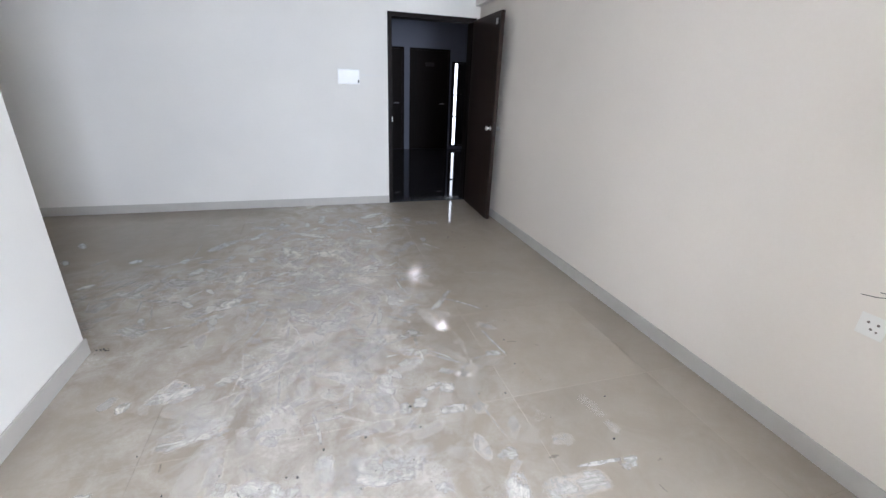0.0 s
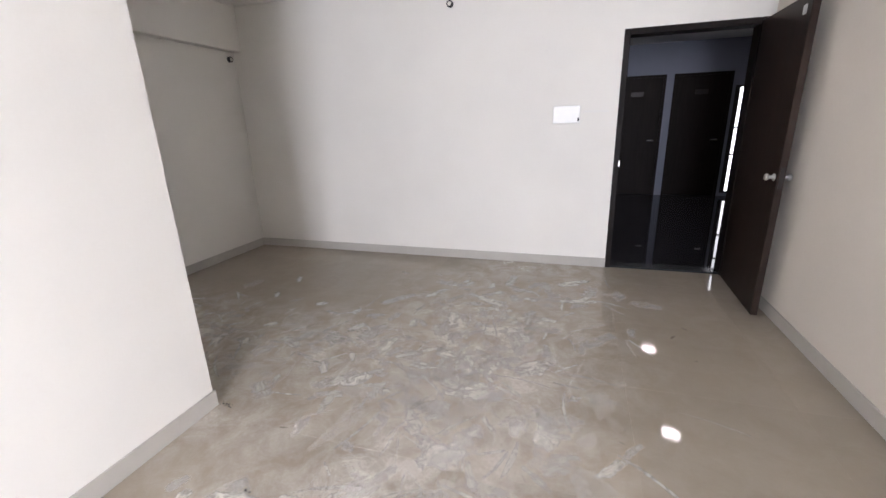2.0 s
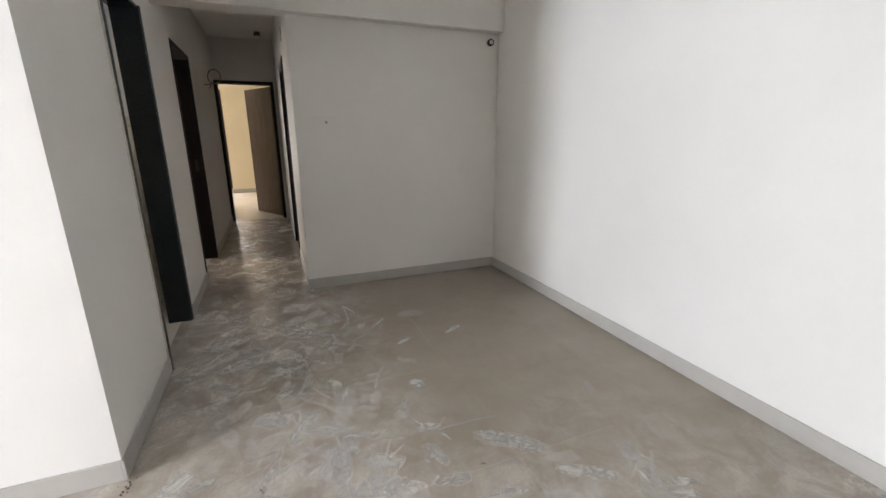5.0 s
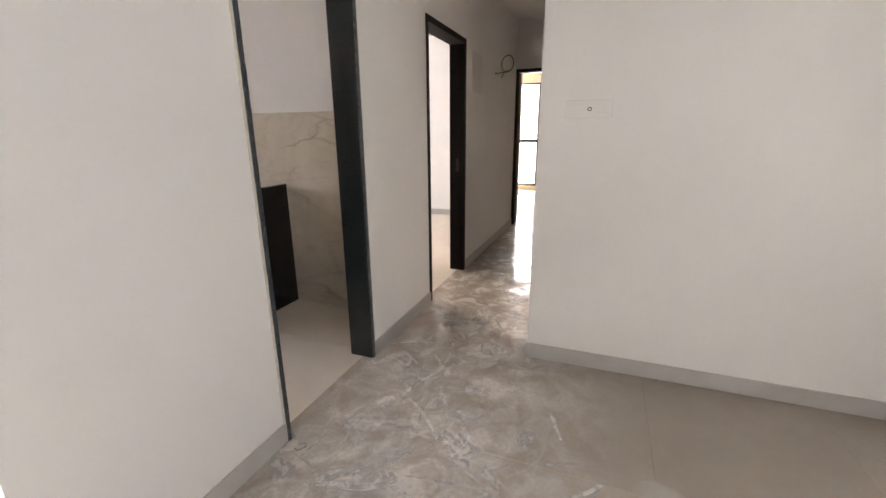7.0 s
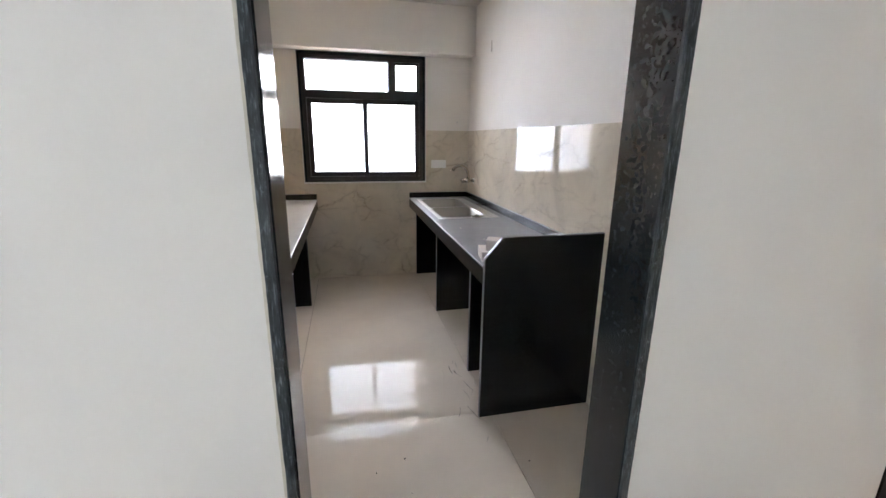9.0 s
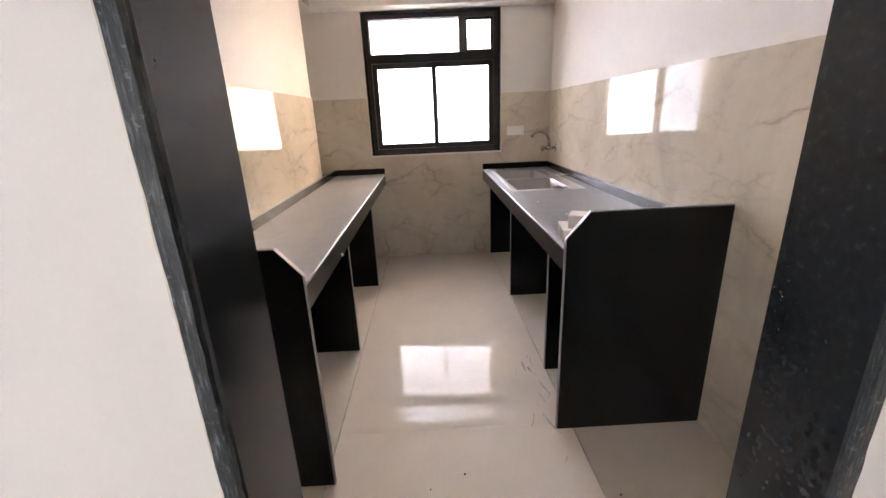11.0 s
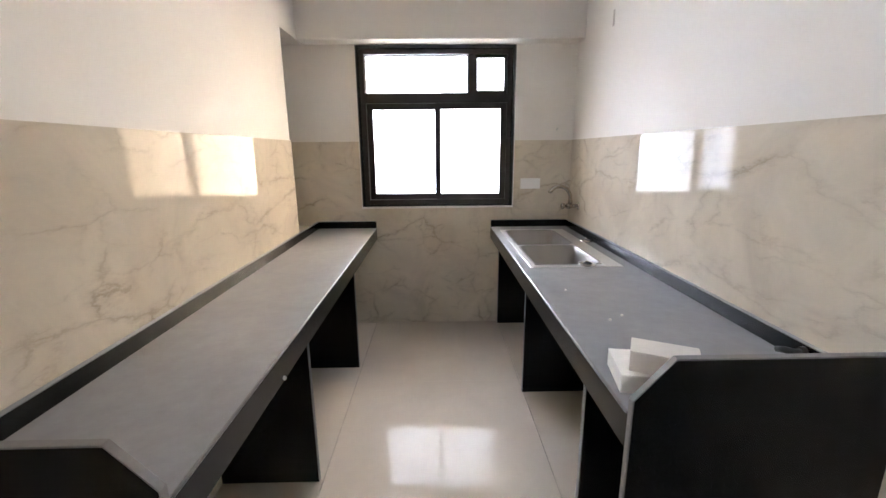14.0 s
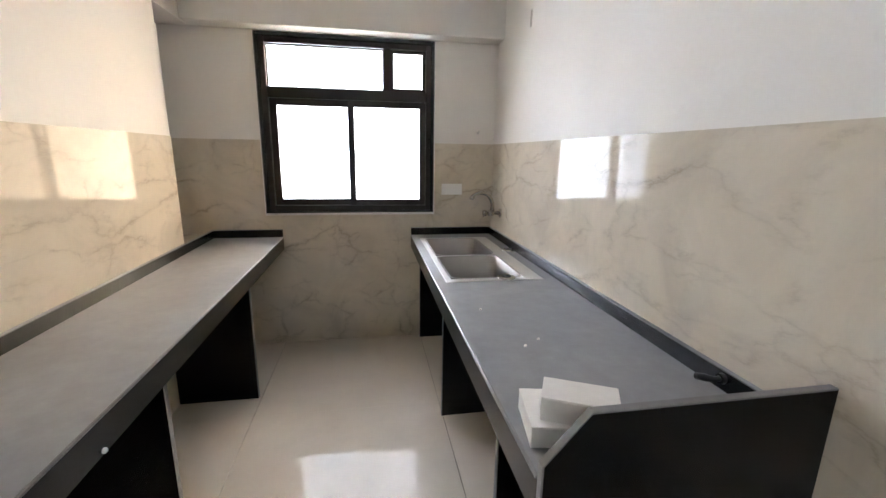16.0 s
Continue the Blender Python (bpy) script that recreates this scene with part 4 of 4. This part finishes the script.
def spill(name, label, cx, cy, rx, ry, seed):
    """A thin irregular cake of dried mortar on the floor."""
    bm = bmesh.new()
    n = 36
    top = bm.verts.new((cx, cy, 0.006))
    rings = []
    for f, z in ((0.6, 0.0055), (0.92, 0.0035), (1.0, 0.0005)):
        rings.append([bm.verts.new((cx + rx * f * (1 + 0.28 * noise.noise((seed, math.cos(a) * 1.6, math.sin(a) * 1.6))) * math.cos(a),
                                    cy + ry * f * (1 + 0.28 * noise.noise((seed, math.cos(a) * 1.6, math.sin(a) * 1.6))) * math.sin(a),
                                    z + 0.001 * noise.noise((seed + 4, a * 2, f)))) for a in [2 * math.pi * k / n for k in range(n)]])
    for k in range(n):
        bm.faces.new((top, rings[0][k], rings[0][(k + 1) % n]))
        for r0, r1 in zip(rings, rings[1:]):
            bm.faces.new((r0[k], r1[k], r1[(k + 1) % n], r0[(k + 1) % n]))
    bmesh.ops.recalc_face_normals(bm, faces=bm.faces)
    return thing(name, bm, M_MORTAR, label, "mortar spill", smooth=True)


spill("mortar_spill", "thin dried mortar spill at the foot of the granite lining", -1.64, 0.035, 0.075, 0.038, 1.3)
spill("mortar_spill", "small dried mortar spill at the foot of the wall", -0.845, 0.045, 0.04, 0.03, 6.1)
thing("wire_scrap", tube([(-0.83, 0.07, 0.004), (-0.815, 0.10, 0.012), (-0.84, 0.125, 0.02), (-0.865, 0.105, 0.012), (-0.855, 0.075, 0.005)], 0.0022, 6), M_CABLE, "curled scrap of grey wire on the floor", "wire", smooth=True)

# ---- lift lobby ----
for x0, x1 in ((2.30, 3.19), (3.31, 4.21)):
    ob = empty_thing("lobby_door", "closed dark brown flat door across the lobby", "door", "lobby doors")
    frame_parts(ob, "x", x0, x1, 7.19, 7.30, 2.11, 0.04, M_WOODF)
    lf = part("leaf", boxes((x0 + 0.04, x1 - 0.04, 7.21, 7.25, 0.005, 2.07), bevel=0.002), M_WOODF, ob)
    xh = x1 - 0.12
    part("handle", tube([(xh, 7.21, 1.0), (xh, 7.16, 1.0), (xh - 0.1, 7.155, 1.0)], 0.01, 10), M_STEEL, lf, smooth=True)
    part("name_plate", boxes(((x0 + x1) / 2 - 0.1, (x0 + x1) / 2 + 0.1, 7.206, 7.21, 1.76, 1.84), bevel=0.001), M_ALU, lf)
lw = empty_thing("lobby_window", "narrow lit frosted window in the lift lobby", "window")
part("pane", boxes((4.35, 4.41, 7.262, 7.27, 0.08, 1.86)), M_FROST, lw, "lit frosted pane")
part("side_panel", boxes((4.27, 4.348, 7.25, 7.275, 0.06, 1.88)), M_ALU, lw)
part("side_panel", boxes((4.412, 4.62, 7.25, 7.275, 0.06, 1.88)), M_ALU, lw)
for z in (0.06, 0.72, 1.18, 1.85):
    part("glazing_bar", boxes((4.26, 4.62, 7.22, 7.26, z, z + 0.03), bevel=0.002), M_ALU, lw)
for x, y in ((3.172, 3.776), (3.205, 5.985)):
    ob = empty_thing("ceiling_light", "small square lit ceiling panel in the lobby", "ceiling light", "lobby lights")
    part("housing", boxes((x - 0.11, x + 0.11, y - 0.11, y + 0.11, LCEIL - 0.022, LCEIL), bevel=0.003), M_PLASTIC, ob)
    part("diffuser", boxes((x - 0.095, x + 0.095, y - 0.095, y + 0.095, LCEIL - 0.026, LCEIL - 0.021), bevel=0.001), M_LAMP, ob, "glowing white diffuser")


# ---- dust on the floor ----
def smear_bm(specs, z0=0.0004):
    """Curved tapering ribbons: x, y, heading, length, width, bend."""
    bm = bmesh.new()
    uvl = bm.loops.layers.uv.new("UVMap")
    for i, (x, y, h, ln, w, bend) in enumerate(specs):
        n = 9
        rows = []
        px, py, a = x, y, h
        z = z0 + 0.0001 * (i % 8)
        for k in range(n + 1):
            u = k / n
            ww = w * (0.35 + 0.65 * math.sin(math.pi * min(1, 0.12 + u * 0.8))) * (0.8 + 0.4 * noise.noise((x * 9 + k * 0.5, y * 9, 0)))
            nx, ny = -math.sin(a), math.cos(a)
            rows.append([(bm.verts.new((px + nx * ww * v, py + ny * ww * v, z)), u, v + 0.5) for v in (-0.5, 0.0, 0.5)])
            px, py = px + math.cos(a) * ln / n, py + math.sin(a) * ln / n
            a += bend / n
        for r0, r1 in zip(rows, rows[1:]):
            for j in range(2):
                q = (r0[j], r1[j], r1[j + 1], r0[j + 1])
                f = bm.faces.new([c[0] for c in q])
                for lp, c in zip(f.loops, q):
                    lp[uvl].uv = (c[1], c[2])
    bmesh.ops.recalc_face_normals(bm, faces=bm.faces)
    for f in bm.faces:
        if f.normal.z < 0:
            f.normal_flip()
    return bm


rng = random.Random(11)
specs = []
while len(specs) < 1150:
    if rng.random() < 0.62:
        y = rng.uniform(-2.6, 2.2)
        x = rng.gauss(1.3, 0.43)
        if not 0.12 < x < 2.75:
            continue
    elif rng.random() < 0.6:
        x, y = rng.uniform(-1.3, 1.3), rng.gauss(0.62, 0.33)
        if not 0.1 < y < 2.2:
            continue
    else:
        x, y = rng.uniform(-5.4, -1.2), rng.gauss(0.45, 0.16)
        if not 0.08 < y < 0.8:
            continue
    kind = rng.random()
    h = rng.uniform(0, 6.283)
    if kind < 0.52:
        specs.append((x, y, h, rng.uniform(0.08, 0.19), rng.uniform(0.05, 0.12), rng.uniform(-0.9, 0.9)))
    elif kind < 0.78:
        specs.append((x, y, h, rng.uniform(0.16, 0.42), rng.uniform(0.016, 0.034), rng.uniform(-0.7, 0.7)))
        if rng.random() < 0.4:
            for turn in (0.5, -0.7, 2.4)[:rng.randint(1, 3)]:
                specs.append((x, y, h + turn + rng.uniform(-0.3, 0.3), rng.uniform(0.10, 0.26), rng.uniform(0.014, 0.03), rng.uniform(-0.6, 0.6)))
    else:
        specs.append((x, y, h, rng.uniform(0.18, 0.38), rng.uniform(0.10, 0.20), rng.uniform(-0.4, 0.4)))
prints = []
for _ in range(45):
    x, y, h = rng.gauss(1.5, 0.42), rng.uniform(-2.2, 1.2), rng.uniform(0, 6.283)
    prints.append((x, y, h, 0.17, 0.105, rng.uniform(-0.1, 0.1)))
    prints.append((x + 0.185 * math.cos(h), y + 0.185 * math.sin(h), h, 0.085, 0.08, 0.0))
thing("sole_prints", smear_bm(prints, 0.0014), M_TREAD, "ribbed shoe sole prints in pale dust on the floor", "shoe prints", kind="stuff")
thing("floor_dust", smear_bm(specs), M_DUST, "pale plaster dust smears and shoe marks on the floor", "dust", kind="stuff")
sc = [(-1.60 + rng.gauss(0, 0.04), -0.9 - rng.uniform(0, 0.8), 1.57 + rng.gauss(0, 0.5), rng.uniform(0.04, 0.14), rng.uniform(0.006, 0.016), rng.uniform(-0.6, 0.6)) for _ in range(13)]
sc += [(rng.uniform(0.3, 2.6), rng.uniform(-2.0, 1.6), rng.uniform(0, 6.28), rng.uniform(0.02, 0.07), rng.uniform(0.008, 0.022), rng.uniform(-1, 1)) for _ in range(60)]
thing("floor_scuffs", smear_bm(sc, 0.0024), M_SCUFF, "dark scuff marks on the floor tiles", "scuffs", kind="stuff")

# ---- floor ----
floor = thing("floor", boxes((XB - 0.15, 0.0, KY - 0.13, YF + 0.15, -0.15, -0.009), (0.0, XR + 0.15, -4.9, YF + 0.15, -0.15, -0.009), (0.25, 5.75, YF + 0.15, 7.35, -0.15, -0.009)), M_GROUT, "beige tiled floor, dusty in the living room", "floor", kind="structure")
tile_mesh = {}


def tile(x0, x1, y0, y1, mat, gap=0.0005):
    w, d = round(x1 - x0 - gap, 4), round(y1 - y0 - 0.0005, 4)
    key = (w, d, mat.name)
    if key not in tile_mesh:
        tile_mesh[key] = mesh_of("tile", boxes((-w / 2, w / 2, -d / 2, d / 2, -0.0088, 0), bevel=0.0003), mat)
    ob = new("tile", tile_mesh[key])
    ob.parent = floor
    ob.location = ((x0 + x1) / 2, (y0 + y1) / 2, 0)


G = 0.8
ROOMS = ((-0.1, XR + 0.1, -4.85, -0.065), (XD - 0.06, XR + 0.1, -0.065, YF + 0.06), (XE - 0.06, XD - 0.06, -0.065, YC + 0.06))
for i in range(-11, 3):
    for j in range(-8, 5):
        cx0, cy0 = 2.10 + G * i, -0.065 + G * j
        for rx0, rx1, ry0, ry1 in ROOMS:
            a0, a1, b0, b1 = max(cx0, rx0), min(cx0 + G, rx1), max(cy0, ry0), min(cy0 + G, ry1)
            if a1 - a0 > 0.02 and b1 - b0 > 0.02:
                tile(a0, a1, b0, b1, M_FLOOR)
for a0, a1 in ((-2.30, -1.69), (-1.69, -0.67), (-0.67, -0.10)):
    for b0, b1 in ((-3.60, -2.60), (-2.60, -1.10), (-1.10, -0.065)):
        tile(a0, a1, b0, b1, M_KFLOOR, 0.0035)
for i in range(4):
    for j in range(4):
        tile(-6.16 + i * 0.9525, -6.16 + (i + 1) * 0.9525, -3.60 + j * 0.88375, -3.60 + (j + 1) * 0.88375, M_KFLOOR)
for i in range(4):
    for j in range(6):
        a1 = -5.76 if (j >= 3 and i == 3) else -6.16
        tile(-9.66 + i * 0.875, (-9.66 + (i + 1) * 0.875) if i < 3 else a1, -2.5 + j * 0.835, -2.5 + (j + 1) * 0.835, M_KFLOOR)
for i in range(5):
    for j in range(5):
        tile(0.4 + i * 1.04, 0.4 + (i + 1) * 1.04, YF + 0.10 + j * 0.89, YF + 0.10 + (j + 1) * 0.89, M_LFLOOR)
